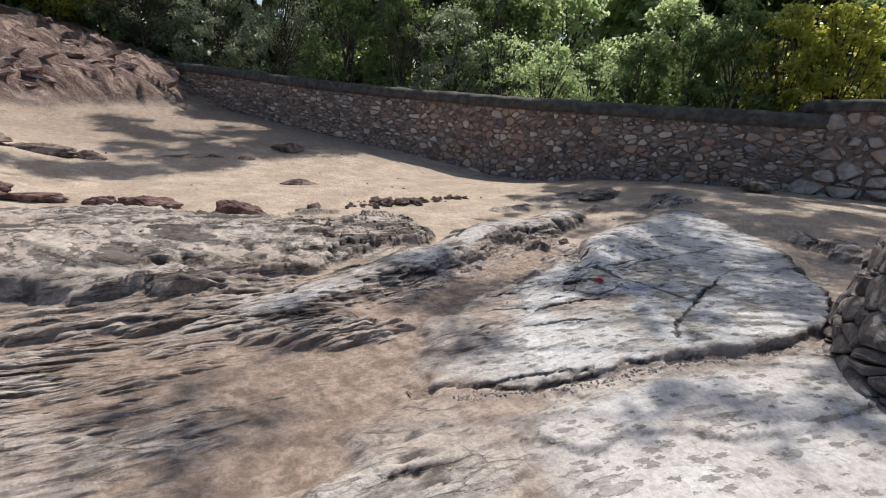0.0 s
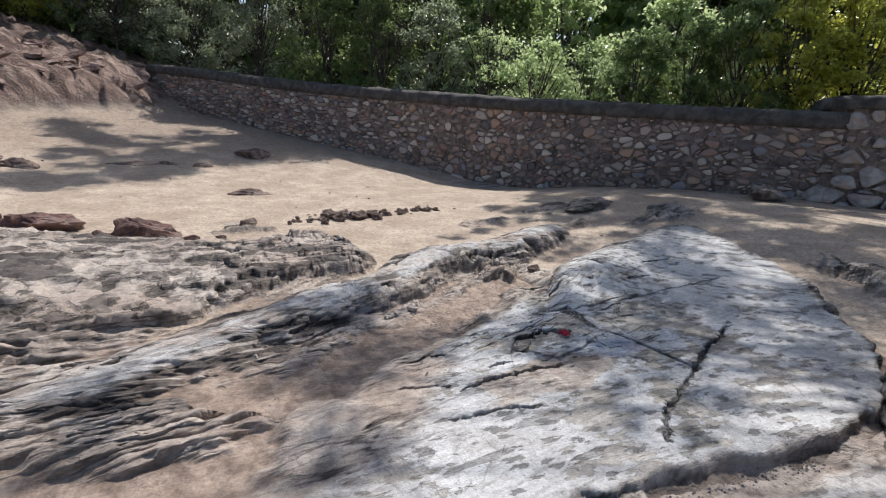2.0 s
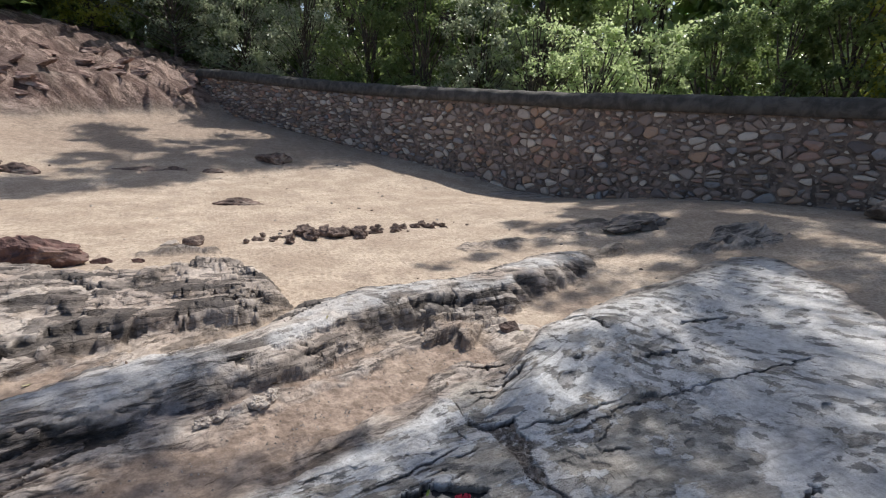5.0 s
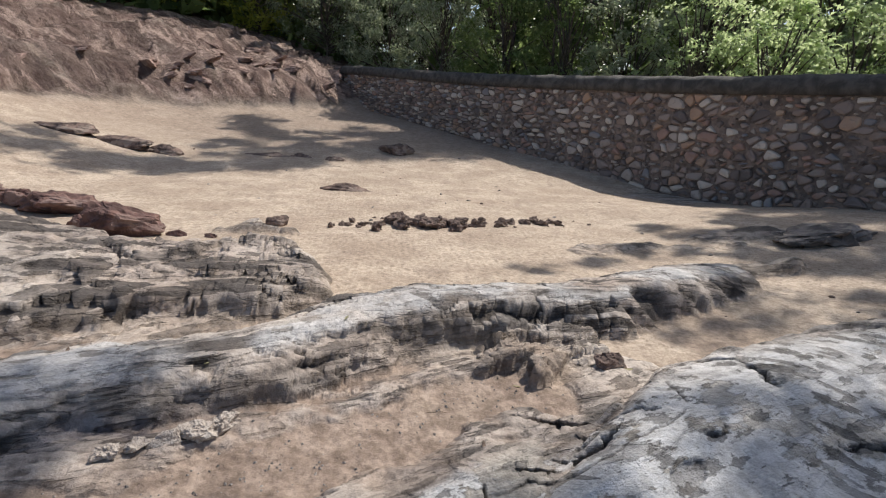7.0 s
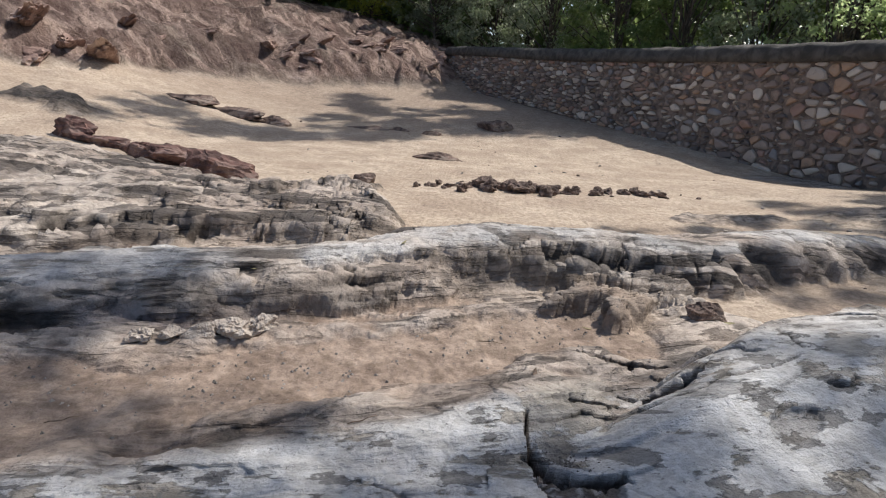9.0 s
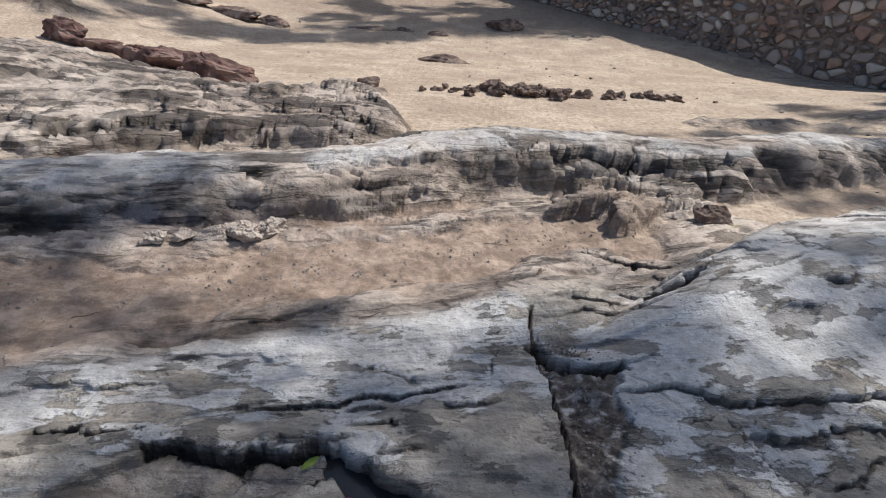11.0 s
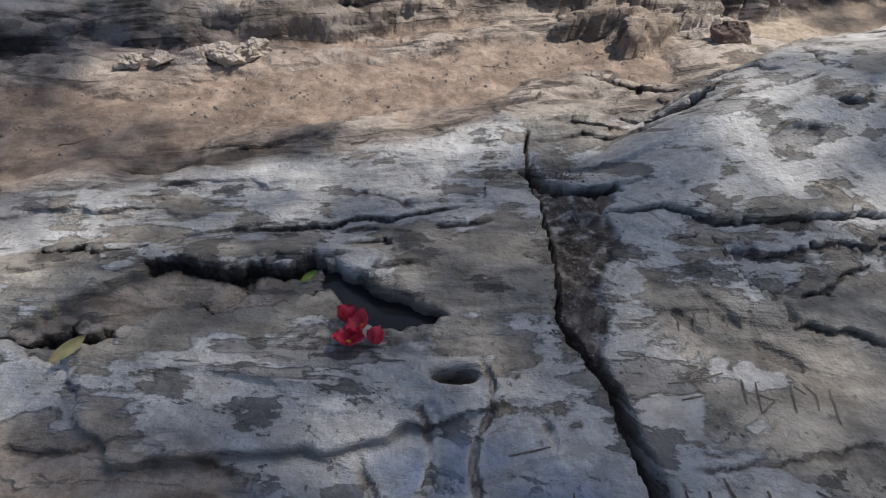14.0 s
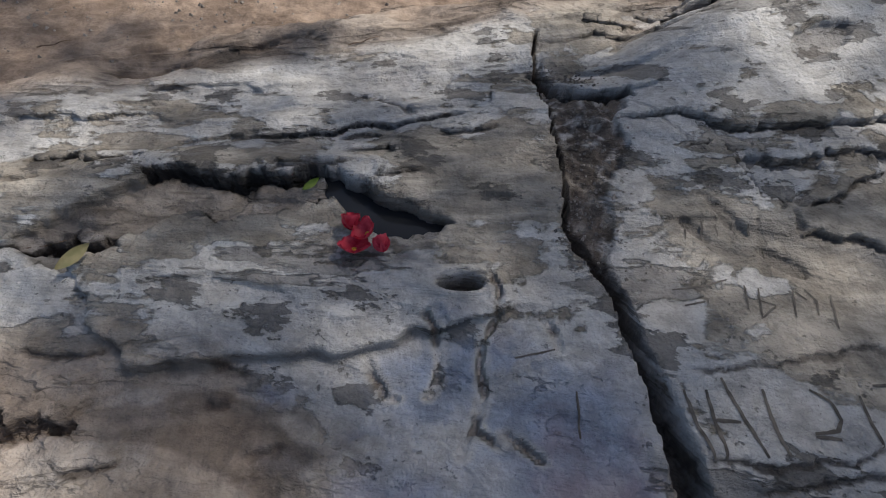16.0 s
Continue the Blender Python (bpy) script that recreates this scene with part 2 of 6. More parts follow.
def simple_rock(name, dark, light, scale=6.0, rough=0.85, accent=None):
    m, nt, bs = material(name)
    co = place_co(nt)
    info = nt.nodes.new("ShaderNodeObjectInfo").outputs["Random"]
    f = noise_fac(nt, co, scale, 6, 0.62, 0.5)
    c = mixc(nt, ramp(nt, f, 0.36, 0.66), dark, light)
    if accent:
        c = mixc(nt, math_node(nt, "MULTIPLY", ramp(nt, noise_fac(nt, co, scale * 0.55, 4), 0.54, 0.62), 0.8), c, accent)
    c = mixc(nt, math_node(nt, "MULTIPLY", info, 0.3), c, tuple(v * 0.6 for v in light))
    nt.links.new(c, bs.inputs["Base Color"])
    bs.inputs["Roughness"].default_value = rough
    bump(nt, bs, math_node(nt, "ADD", f, math_node(nt, "MULTIPLY", noise_fac(nt, co, scale * 9, 4), 0.4)), 0.8, 0.03)
    return m


def wall_stone_material():
    m, nt, bs = material("wall_stone")
    co = place_co(nt)
    info = nt.nodes.new("ShaderNodeObjectInfo").outputs["Random"]
    isl = nt.nodes.new("ShaderNodeNewGeometry").outputs["Random Per Island"]
    r = math_node(nt, "FRACT", math_node(nt, "ADD", math_node(nt, "MULTIPLY", info, 7.13), isl))
    cr = nt.nodes.new("ShaderNodeValToRGB")
    cr.color_ramp.interpolation = "CONSTANT"
    tones = [(0.0, (0.30, 0.235, 0.205)), (0.14, (0.38, 0.32, 0.285)), (0.27, (0.21, 0.175, 0.165)), (0.37, (0.38, 0.25, 0.205)), (0.48, (0.29, 0.28, 0.29)),
             (0.56, (0.155, 0.13, 0.125)), (0.63, (0.50, 0.43, 0.375)), (0.75, (0.36, 0.285, 0.25)), (0.84, (0.46, 0.31, 0.22)), (0.90, (0.64, 0.575, 0.51))]
    e = cr.color_ramp.elements
    while len(e) < len(tones):
        e.new(0.5)
    for el, (p, c) in zip(e, tones):
        el.position, el.color = p, (*c, 1)
    nt.links.new(r, cr.inputs[0])
    f = noise_fac(nt, co, 11, 6, 0.62, 0.4)
    c = mixc(nt, math_node(nt, "MULTIPLY", ramp(nt, f, 0.52, 0.74), 0.5), cr.outputs[0], (0.15, 0.125, 0.115))
    c = mixc(nt, math_node(nt, "MULTIPLY", ramp(nt, noise_fac(nt, co, 4, 4), 0.52, 0.68), 0.3), c, (0.46, 0.41, 0.36))
    nt.links.new(c, bs.inputs["Base Color"])
    bs.inputs["Roughness"].default_value = 0.85
    bump(nt, bs, math_node(nt, "ADD", f, math_node(nt, "MULTIPLY", noise_fac(nt, co, 60, 4), 0.4)), 0.8, 0.02)
    return m


def leaf_material(name, dark, light, glow, share=0.45):
    m, nt, bs = material(name)
    isl = nt.nodes.new("ShaderNodeNewGeometry").outputs["Random Per Island"]
    co = place_co(nt)
    c = mixc(nt, isl, dark, light)
    c = mixc(nt, math_node(nt, "MULTIPLY", ramp(nt, noise_fac(nt, co, 0.8, 3), 0.45, 0.65), 0.5), c, glow)
    nt.links.new(c, bs.inputs["Base Color"])
    bs.inputs["Roughness"].default_value = 0.3
    tr = node(nt, "BsdfTranslucent", Color=mixc(nt, isl, glow, light))
    mx = node(nt, "MixShader", i0=share)
    nt.links.new(bs.outputs[0], mx.inputs[1])
    nt.links.new(tr.outputs[0], mx.inputs[2])
    nt.links.new(mx.outputs[0], nt.nodes["Material Output"].inputs[0])
    return m


GROUND = ground_material()
STONE = wall_stone_material()
MORTAR = simple_rock("mortar", (0.15, 0.12, 0.105), (0.32, 0.255, 0.22), 8, 0.92, (0.08, 0.066, 0.06))
COPING = simple_rock("coping_cement", (0.045, 0.042, 0.04), (0.13, 0.12, 0.11), 5, 0.9)
BROWN_ROCK = simple_rock("brown_rock", (0.075, 0.05, 0.042), (0.26, 0.18, 0.145), 7, 0.85, (0.34, 0.27, 0.22))
CLOD = simple_rock("clod_rock", (0.08, 0.056, 0.047), (0.27, 0.19, 0.155), 11, 0.9, (0.34, 0.27, 0.22))
RED_ROCK = simple_rock("red_rock", (0.055, 0.028, 0.025), (0.21, 0.115, 0.095), 7, 0.85, (0.27, 0.19, 0.16))
BANK_ROCK = simple_rock("bank_rock", (0.15, 0.09, 0.073), (0.42, 0.29, 0.24), 3.0, 0.9, (0.52, 0.40, 0.33))
KNOB_ROCK = simple_rock("knob_rock", (0.07, 0.06, 0.055), (0.30, 0.255, 0.225), 7, 0.85, (0.40, 0.34, 0.29))
GREY_ROCK = simple_rock("grey_rock", (0.12, 0.11, 0.105), (0.36, 0.325, 0.295), 6)
PALE_ROCK = simple_rock("pale_rock", (0.40, 0.335, 0.285), (0.62, 0.55, 0.48), 14)
PIER_DARK = simple_rock("pier_rock", (0.07, 0.06, 0.057), (0.21, 0.18, 0.165), 9, 0.85, (0.42, 0.385, 0.35))
BARK = simple_rock("bark", (0.05, 0.04, 0.033), (0.16, 0.13, 0.105), 9, 0.9)
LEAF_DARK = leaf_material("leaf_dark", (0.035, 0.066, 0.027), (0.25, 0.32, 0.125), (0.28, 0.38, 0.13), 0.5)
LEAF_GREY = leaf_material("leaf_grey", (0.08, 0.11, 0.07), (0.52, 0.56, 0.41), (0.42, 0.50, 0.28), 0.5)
# pale green leaves whose colour carries the bright haze of the gap
LEAF_HAZE_LIGHT = leaf_material("leaf_haze_light", (0.27, 0.37, 0.16), (0.52, 0.63, 0.32), (0.72, 0.82, 0.46), 0.6)
LEAF_GOLD = leaf_material("leaf_gold", (0.15, 0.20, 0.04), (0.44, 0.47, 0.09), (0.66, 0.66, 0.16), 0.6)


WATER = material("pool_water")[0]
w_bs = WATER.node_tree.nodes["Principled BSDF"]
w_bs.inputs["Base Color"].default_value = (0.018, 0.02, 0.024, 1)
w_bs.inputs["Roughness"].default_value = 0.09
w_bs.inputs["Specular IOR Level"].default_value = 0.3


def soft_material(name, a, b2, rough=0.5, share=0.25):
    m, nt, bs = material(name)
    co = place_co(nt)
    c = mixc(nt, ramp(nt, noise_fac(nt, co, 60, 4), 0.35, 0.65), a, b2)
    nt.links.new(c, bs.inputs["Base Color"])
    bs.inputs["Roughness"].default_value = rough
    tr = node(nt, "BsdfTranslucent", Color=c)
    mx = node(nt, "MixShader", i0=share)
    nt.links.new(bs.outputs[0], mx.inputs[1])
    nt.links.new(tr.outputs[0], mx.inputs[2])
    nt.links.new(mx.outputs[0], nt.nodes["Material Output"].inputs[0])
    return m


PETAL = soft_material("petal", (0.52, 0.012, 0.045), (0.74, 0.075, 0.13), 0.4)
STAMEN = soft_material("stamen", (0.65, 0.42, 0.05), (0.75, 0.55, 0.12))
LEAF_FRESH = soft_material("fresh_leaf", (0.16, 0.26, 0.035), (0.28, 0.38, 0.06))
LEAF_DRY = soft_material("dry_leaf", (0.30, 0.29, 0.14), (0.42, 0.37, 0.20))
SCRATCH = soft_material("scratch", (0.075, 0.068, 0.062), (0.16, 0.145, 0.13), 0.9, 0.0)
TWIG = soft_material("twig", (0.06, 0.04, 0.03), (0.20, 0.14, 0.10), 0.8, 0.0)


# ---- mesh helpers ----
def mesh_of(name, verts, faces, mat, smooth=True):
    me = bpy.data.meshes.new(name)
    me.from_pydata(verts, [], faces)
    me.materials.append(mat)
    if smooth:
        me.polygons.foreach_set("use_smooth", np.ones(len(me.polygons), bool))
    me.update()
    return me


def bm_mesh(name, bm, mat, smooth=True):
    me = bpy.data.meshes.new(name)
    bm.to_mesh(me)
    bm.free()
    me.materials.append(mat)
    if smooth:
        me.polygons.foreach_set("use_smooth", np.ones(len(me.polygons), bool))
    return me


def part(name, me, parent, label=""):
    ob = new(name, me)
    ob.parent = parent
    return tagged(ob, label)


# ---- noise on arrays ----
ANGLES = np.random.default_rng(7).random((256, 256)).astype(np.float32) * 6.28318
GRAD_X, GRAD_Y = np.cos(ANGLES).ravel(), np.sin(ANGLES).ravel()


def vnoise(x, y, seed=0):
    ix, iy = np.floor(x), np.floor(y)
    fx, fy = (x - ix).astype(np.float32), (y - iy).astype(np.float32)
    ix, iy = ix.astype(np.int32) + seed * 37, iy.astype(np.int32) + seed * 91
    sx, sy = fx * fx * fx * (fx * (fx * 6 - 15) + 10), fy * fy * fy * (fy * (fy * 6 - 15) + 10)
    x0, x1, y0, y1 = ix & 255, (ix + 1) & 255, (iy & 255) << 8, ((iy + 1) & 255) << 8

    def corner(k, dx, dy):
        return GRAD_X[k] * (fx - dx) + GRAD_Y[k] * (fy - dy)
    low = corner(y0 + x0, 0, 0) * (1 - sx) + corner(y0 + x1, 1, 0) * sx
    top = corner(y1 + x0, 0, 1) * (1 - sx) + corner(y1 + x1, 1, 1) * sx
    return (low * (1 - sy) + top * sy) * 1.5


def fbm(x, y, seed=0, octaves=4, gain=0.5):
    out, a = 0, 1.0
    for o in range(octaves):
        out = out + a * vnoise(x * 2 ** o + o * 17.3, y * 2 ** o - o * 9.1, seed + o)
        a *= gain
    return out


CHANCE = np.random.default_rng(11).random((5, 65536)).astype(np.float32)


def blocks(u, v, seed):
    """Angular fitted blocks: a height for each point of its block, and the distance to the nearest joint."""
    iu, iv = np.floor(u).astype(np.int32), np.floor(v).astype(np.int32)
    d1, d2 = np.full(u.shape, 9.0, np.float32), np.full(u.shape, 9.0, np.float32)
    h = np.zeros(u.shape, np.float32)
    for du in (-1, 0, 1):
        for dv in (-1, 0, 1):
            k = ((iu + du + seed * 31) & 255) + (((iv + dv + seed * 57) & 255) << 8)
            pu, pv = u - (iu + du + CHANCE[0][k]), v - (iv + dv + CHANCE[1][k])
            d = np.sqrt(pu * pu + pv * pv)
            near = d < d1
            d2 = np.where(near, d1, np.minimum(d2, d))
            h = np.where(near, CHANCE[2][k] - 0.5 + 1.1 * (CHANCE[3][k] - 0.5) * pu + 1.1 * (CHANCE[4][k] - 0.5) * pv, h)
            d1 = np.where(near, d, d1)
    return h, d2 - d1


def flakes(u, v, seed):
    """Overlapping scales of rock: the height of each one rises towards its near edge."""
    iu, iv = np.floor(u).astype(np.int32), np.floor(v).astype(np.int32)
    d1, h = np.full(u.shape, 9.0, np.float32), np.zeros(u.shape, np.float32)
    for du in (-1, 0, 1):
        for dv in (-1, 0, 1):
            k = ((iu + du + seed * 31) & 255) + (((iv + dv + seed * 57) & 255) << 8)
            pu, pv = u - (iu + du + CHANCE[0][k]), v - (iv + dv + CHANCE[1][k])
            d = np.sqrt(pu * pu + pv * pv)
            near = d < d1
            h = np.where(near, 0.8 * (CHANCE[2][k] - 0.5) - 0.9 * pv + 0.5 * (CHANCE[3][k] - 0.5) * pu, h)
            d1 = np.where(near, d, d1)
    return h


def smooth01(v):
    v = np.clip(v, 0, 1)
    return v * v * (3 - 2 * v)


def poly_dist(x, y, pts):
    """Distance inside (positive) or outside (negative) a closed outline."""
    best = np.full(x.shape, 1e9)
    inside = np.zeros(x.shape, bool)
    n = len(pts)
    for i in range(n):
        (ax, ay), (bx, by) = pts[i], pts[(i + 1) % n]
        ex, ey = bx - ax, by - ay
        t = np.clip(((x - ax) * ex + (y - ay) * ey) / (ex * ex + ey * ey), 0, 1)
        best = np.minimum(best, (x - ax - t * ex) ** 2 + (y - ay - t * ey) ** 2)
        if ay != by:
            cross = ((ay > y) != (by > y)) & (x < (bx - ax) * (y - ay) / (by - ay) + ax)
            inside ^= cross
    d = np.sqrt(best)
    return np.where(inside, d, -d)


def line_dist(x, y, pts):
    """Distance to a polyline, the side of it (positive: left of its way) and the share of its length."""
    best, side, share = np.full(x.shape, 1e9), np.zeros(x.shape), np.zeros(x.shape)
    n = len(pts) - 1
    for i in range(n):
        (ax, ay), (bx, by) = pts[i][:2], pts[i + 1][:2]
        ex, ey = bx - ax, by - ay
        t = np.clip(((x - ax) * ex + (y - ay) * ey) / (ex * ex + ey * ey), 0, 1)
        px, py = x - ax - t * ex, y - ay - t * ey
        d = px * px + py * py
        near = d < best
        best = np.where(near, d, best)
        side = np.where(near, np.sign(ex * py - ey * px), side)
        share = np.where(near, (i + t) / n, share)
    return np.sqrt(best), side, share


# ---- the ground: bedrock with soil in its hollows, one sheet to the horizon ----
def steps(lo, a, b, hi, fine, grow, far):
    mid = list(np.arange(a, b, fine))
    up, v, d = [], b, fine
    while v < hi:
        up.append(v)
        d = fine + grow * (v - b)
        v += d
    down, v = [], a
    while v > lo:
        d = fine + grow * (a - v)
        v -= d
        down.append(v)
    out = down[::-1] + mid + up
    v = out[-1]
    tail = [v + far * 1.6 ** k for k in range(1, 14)]
    v = out[0]
    head = [v - far * 1.6 ** k for k in range(1, 14)]
    return np.array(head[::-1] + out + tail)


SLAB = [(-2.45, -0.35), (-1.75, 0.07), (-1.3, 0.55), (-0.75, 0.93), (-0.3, 1.03), (0.09, 1.22), (0.42, 1.5), (0.99, 1.84), (1.8, 2.1),
        (2.64, 2.28), (3.6, 2.58), (4.35, 2.35), (3.6, 1.1), (3.0, 0.15), (1.9, -0.6), (1.45, -0.85), (0.78, -1.0), (0.1, -0.98),
        (-0.2, -0.90), (-0.6, -0.81), (-1.06, -0.73), (-1.34, -0.69), (-1.65, -0.64), (-1.85, -0.6), (-2.04, -0.48), (-2.3, -0.44)]
FRONT_SLAB = [(-2.4, -0.9), (-2.12, -0.72), (-1.65, -0.79), (-1.41, -0.80), (-1.1, -0.82), (-0.66, -0.90), (-0.35, -1.0), (0.3, -1.08), (1.1, -1.15), (1.6, -2.2), (-0.4, -2.6), (-1.8, -2.6), (-2.7, -1.9)]
FRONT_STEP = [(-2.42, -0.93), (-2.14, -0.98), (-2.02, -1.16), (-1.74, -1.16), (-1.4, -1.32), (-0.98, -1.53), (-0.5, -1.6), (0.4, -1.75)]
OUTCROP = [(-6.2, 5.2), (-4.2, 4.7), (-3.1, 4.6), (-2.0, 4.0), (-1.35, 3.66), (-0.92, 3.85), (-0.45, 3.45), (-0.36, 2.75), (-0.62, 2.45),
           (-1.05, 2.5), (-1.6, 2.25), (-2.3, 1.75), (-3.4, 1.5), (-4.6, 2.0), (-6.5, 2.6)]
RIDGE = [(-3.4, 0.75), (-2.6, 1.12), (-2.0, 1.38), (-1.48, 1.57), (-1.02, 1.74), (-0.69, 1.86), (-0.37, 2.05), (-0.13, 2.24), (0.24, 2.38), (0.63, 2.48),
         (1.2, 2.58), (1.84, 2.89), (2.49, 3.26)]
RIDGE_TOP = [0.06, 0.10, 0.14, 0.17, 0.18, 0.18, 0.19, 0.21, 0.22, 0.20, 0.17, 0.19, 0.10]
NEAR_ROCK = [(-7.0, 4.5), (-3.0, 3.6), (-1.2, 3.0), (-0.5, 2.4), (0.6, 2.3), (1.2, 2.0), (1.8, 1.6), (1.8, -2.6), (-1.0, -3.5), (-5.0, -3.5), (-8.0, 0.0)]
TROUGH = [(0.55, 1.86), (0.25, 1.68), (-0.1, 1.48), (-0.5, 1.28), (-0.9, 1.12), (-1.4, 0.95), (-1.9, 0.6), (-2.6, 0.0), (-3.3, -0.6)]
LEFT_ROCK = [(-3.6, 0.9), (-2.9, 0.35), (-2.3, 0.15), (-1.9, 0.35), (-2.2, 0.75), (-2.9, 1.2), (-4.0, 1.5), (-5.0, 1.3)]
NECK = [(0.2, 1.92), (0.5, 1.62), (0.75, 1.78), (1.1, 1.95), (1.15, 2.3), (0.8, 2.5), (0.4, 2.3)]
BANK = [(12.0, 40.0), (-0.2, 19.9), (-1.6, 18.2), (-3.5, 16.8), (-6.1, 15.6), (-7.4, 13.0), (-8.2, 9.5), (-9.5, 5.0), (-12.0, -6.0)]
CRACK = [(0.17, 1.12), (0.161, 0.97), (0.163, 0.87), (0.168, 0.795), (0.172, 0.728), (0.175, 0.665), (0.179, 0.607), (0.181, 0.55), (0.184, 0.50), (0.206, 0.455), (0.236, 0.416), (0.246, 0.372), (0.252, 0.33), (0.262, 0.292), (0.270, 0.256), (0.279, 0.222), (0.288, 0.18), (0.294, 0.137), (0.302, 0.0), (0.31, -0.23)]
BRANCH = [(0.31, -0.23), (0.52, -0.15), (0.7, -0.07), (0.95, -0.02), (1.19, 0.09)]
TAIL = [(0.31, -0.23), (0.1, -0.32), (-0.29, -0.46), (-0.5, -0.62)]
ACROSS = [(0.5, 0.66), (0.668, 0.701), (0.97, 0.775), (1.24, 0.778), (1.49, 0.81), (1.89, 0.811), (2.33, 0.813)]
BROW = [(0.925, 1.60), (1.10, 1.676), (1.277, 1.66), (1.324, 1.56), (1.291, 1.403)]
WEDGE = [(0.162, 0.963), (0.182, 0.916), (0.206, 0.867), (0.234, 0.835), (0.27, 0.828), (0.318, 0.842)]
# lens-shaped gaps below broken flakes, and thin steps from plate to plate, west to east
LEDGES = [[(2.12, 1.90), (2.3, 1.95), (2.45, 1.97), (2.66, 1.91)], [(2.85, 2.19), (3.0, 2.2), (3.2, 2.19)], [(-1.11, 0.19), (-0.91, 0.206), (-0.71, 0.179), (-0.52, 0.157), (-0.40, 0.157)],
          [(-1.365, 0.363), (-1.244, 0.327), (-1.14, 0.232)], [(-1.87, 0.772), (-1.72, 0.778), (-1.6, 0.769)], [(-2.53, -0.15), (-2.36, -0.37), (-2.09, -0.46), (-1.72, -0.526), (-1.35, -0.622)],
          [(-1.3, 0.0), (-1.0, -0.05), (-0.8, -0.15)], [(1.3, 1.1), (1.5, 1.13), (1.7, 1.12)], [(1.9, 1.4), (2.1, 1.43), (2.4, 1.42)],
          [(-0.617, 0.564), (-0.584, 0.57), (-0.553, 0.564), (-0.523, 0.575), (-0.488, 0.592)], [(-0.685, 0.589), (-0.654, 0.576), (-0.616, 0.581), (-0.58, 0.589)],
          [(0.36, 1.51), (0.472, 1.479), (0.542, 1.445), (0.63, 1.426)], [(0.40, 1.246), (0.462, 1.215), (0.553, 1.203), (0.655, 1.25)], [(0.55, 1.335), (0.66, 1.30), (0.80, 1.295)], [(0.29, 1.186), (0.34, 1.18), (0.40, 1.175)],
          [(0.86, 1.147), (0.91, 1.153), (0.965, 1.165)], [(-1.2, 0.62), (-1.05, 0.65), (-0.9, 0.63)], [(-0.84, 0.30), (-0.76, 0.32), (-0.66, 0.30)]]
PLATE_STEPS = [([(-0.66, 0.50), (-0.648, 0.508), (-0.61, 0.517)], 0.006, 0.05), ([(-0.18, 0.85), (-0.16, 0.828), (-0.112, 0.82), (-0.07, 0.783)], 0.004, 0.06),
               ([(-0.42, 0.69), (-0.333, 0.705), (-0.253, 0.712), (-0.216, 0.718), (-0.181, 0.74), (-0.143, 0.752), (-0.085, 0.757), (-0.023, 0.772), (0.062, 0.787)], 0.011, 0.11),
               ([(-0.20, 0.712), (-0.158, 0.719), (-0.115, 0.72)], 0.005, 0.03), ([(-0.19, 0.645), (-0.13, 0.654), (-0.093, 0.658), (-0.088, 0.634)], 0.008, 0.06), ([(-0.125, 0.563), (-0.083, 0.574), (-0.035, 0.583)], 0.008, 0.05),
               ([(0.064, 0.784), (0.071, 0.864), (0.087, 0.925), (0.119, 0.929), (0.156, 0.933)], -0.009, 0.06), ([(-0.04, 0.711), (0.025, 0.705), (0.09, 0.716)], 0.006, 0.05), ([(-0.30, 0.556), (-0.258, 0.574), (-0.216, 0.586), (-0.15, 0.60)], 0.009, 0.05),
               ([(0.255, 0.744), (0.339, 0.759), (0.399, 0.764), (0.428, 0.755), (0.453, 0.738), (0.484, 0.735), (0.536, 0.744), (0.644, 0.767), (0.80, 0.80), (0.97, 0.80)], 0.012, 0.10),
               ([(0.37, 0.693), (0.417, 0.693), (0.456, 0.692), (0.476, 0.655), (0.487, 0.62), (0.497, 0.589), (0.519, 0.578), (0.525, 0.547), (0.54, 0.525)], -0.010, 0.09), ([(0.533, 0.527), (0.565, 0.526), (0.605, 0.519), (0.69, 0.50)], 0.009, 0.08),
               ([(0.56, 0.58), (0.621, 0.609), (0.681, 0.645), (0.74, 0.685)], 0.010, 0.09), ([(0.31, 0.29), (0.368, 0.294), (0.414, 0.306), (0.524, 0.331), (0.64, 0.35)], 0.003, 0.05), ([(0.30, 0.176), (0.39, 0.183), (0.456, 0.189), (0.56, 0.205)], 0.005, 0.05),
               ([(0.34, 0.155), (0.448, 0.168), (0.56, 0.18)], 0.005, 0.03), ([(-0.50, 0.245), (-0.459, 0.252), (-0.424, 0.251), (-0.395, 0.258)], 0.006, 0.06), ([(-0.26, 0.206), (-0.226, 0.2)], 0.005, 0.03), ([(-0.47, 0.14), (-0.435, 0.15), (-0.40, 0.157)], 0.007, 0.05),
               ([(-0.39, 0.108), (-0.357, 0.122), (-0.33, 0.127)], 0.007, 0.05), ([(-0.20, 0.146), (-0.155, 0.15)], 0.006, 0.04), ([(0.17, 1.08), (0.307, 1.128), (0.40, 1.117)], 0.006, 0.06),
               ([(0.37, 1.105), (0.481, 1.097), (0.594, 1.131), (0.767, 1.2), (0.92, 1.295)], 0.006, 0.07), ([(0.34, 1.27), (0.437, 1.279), (0.519, 1.265), (0.60, 1.275)], 0.006, 0.05), ([(0.90, 1.29), (0.907, 1.368), (0.944, 1.522)], -0.005, 0.06)]
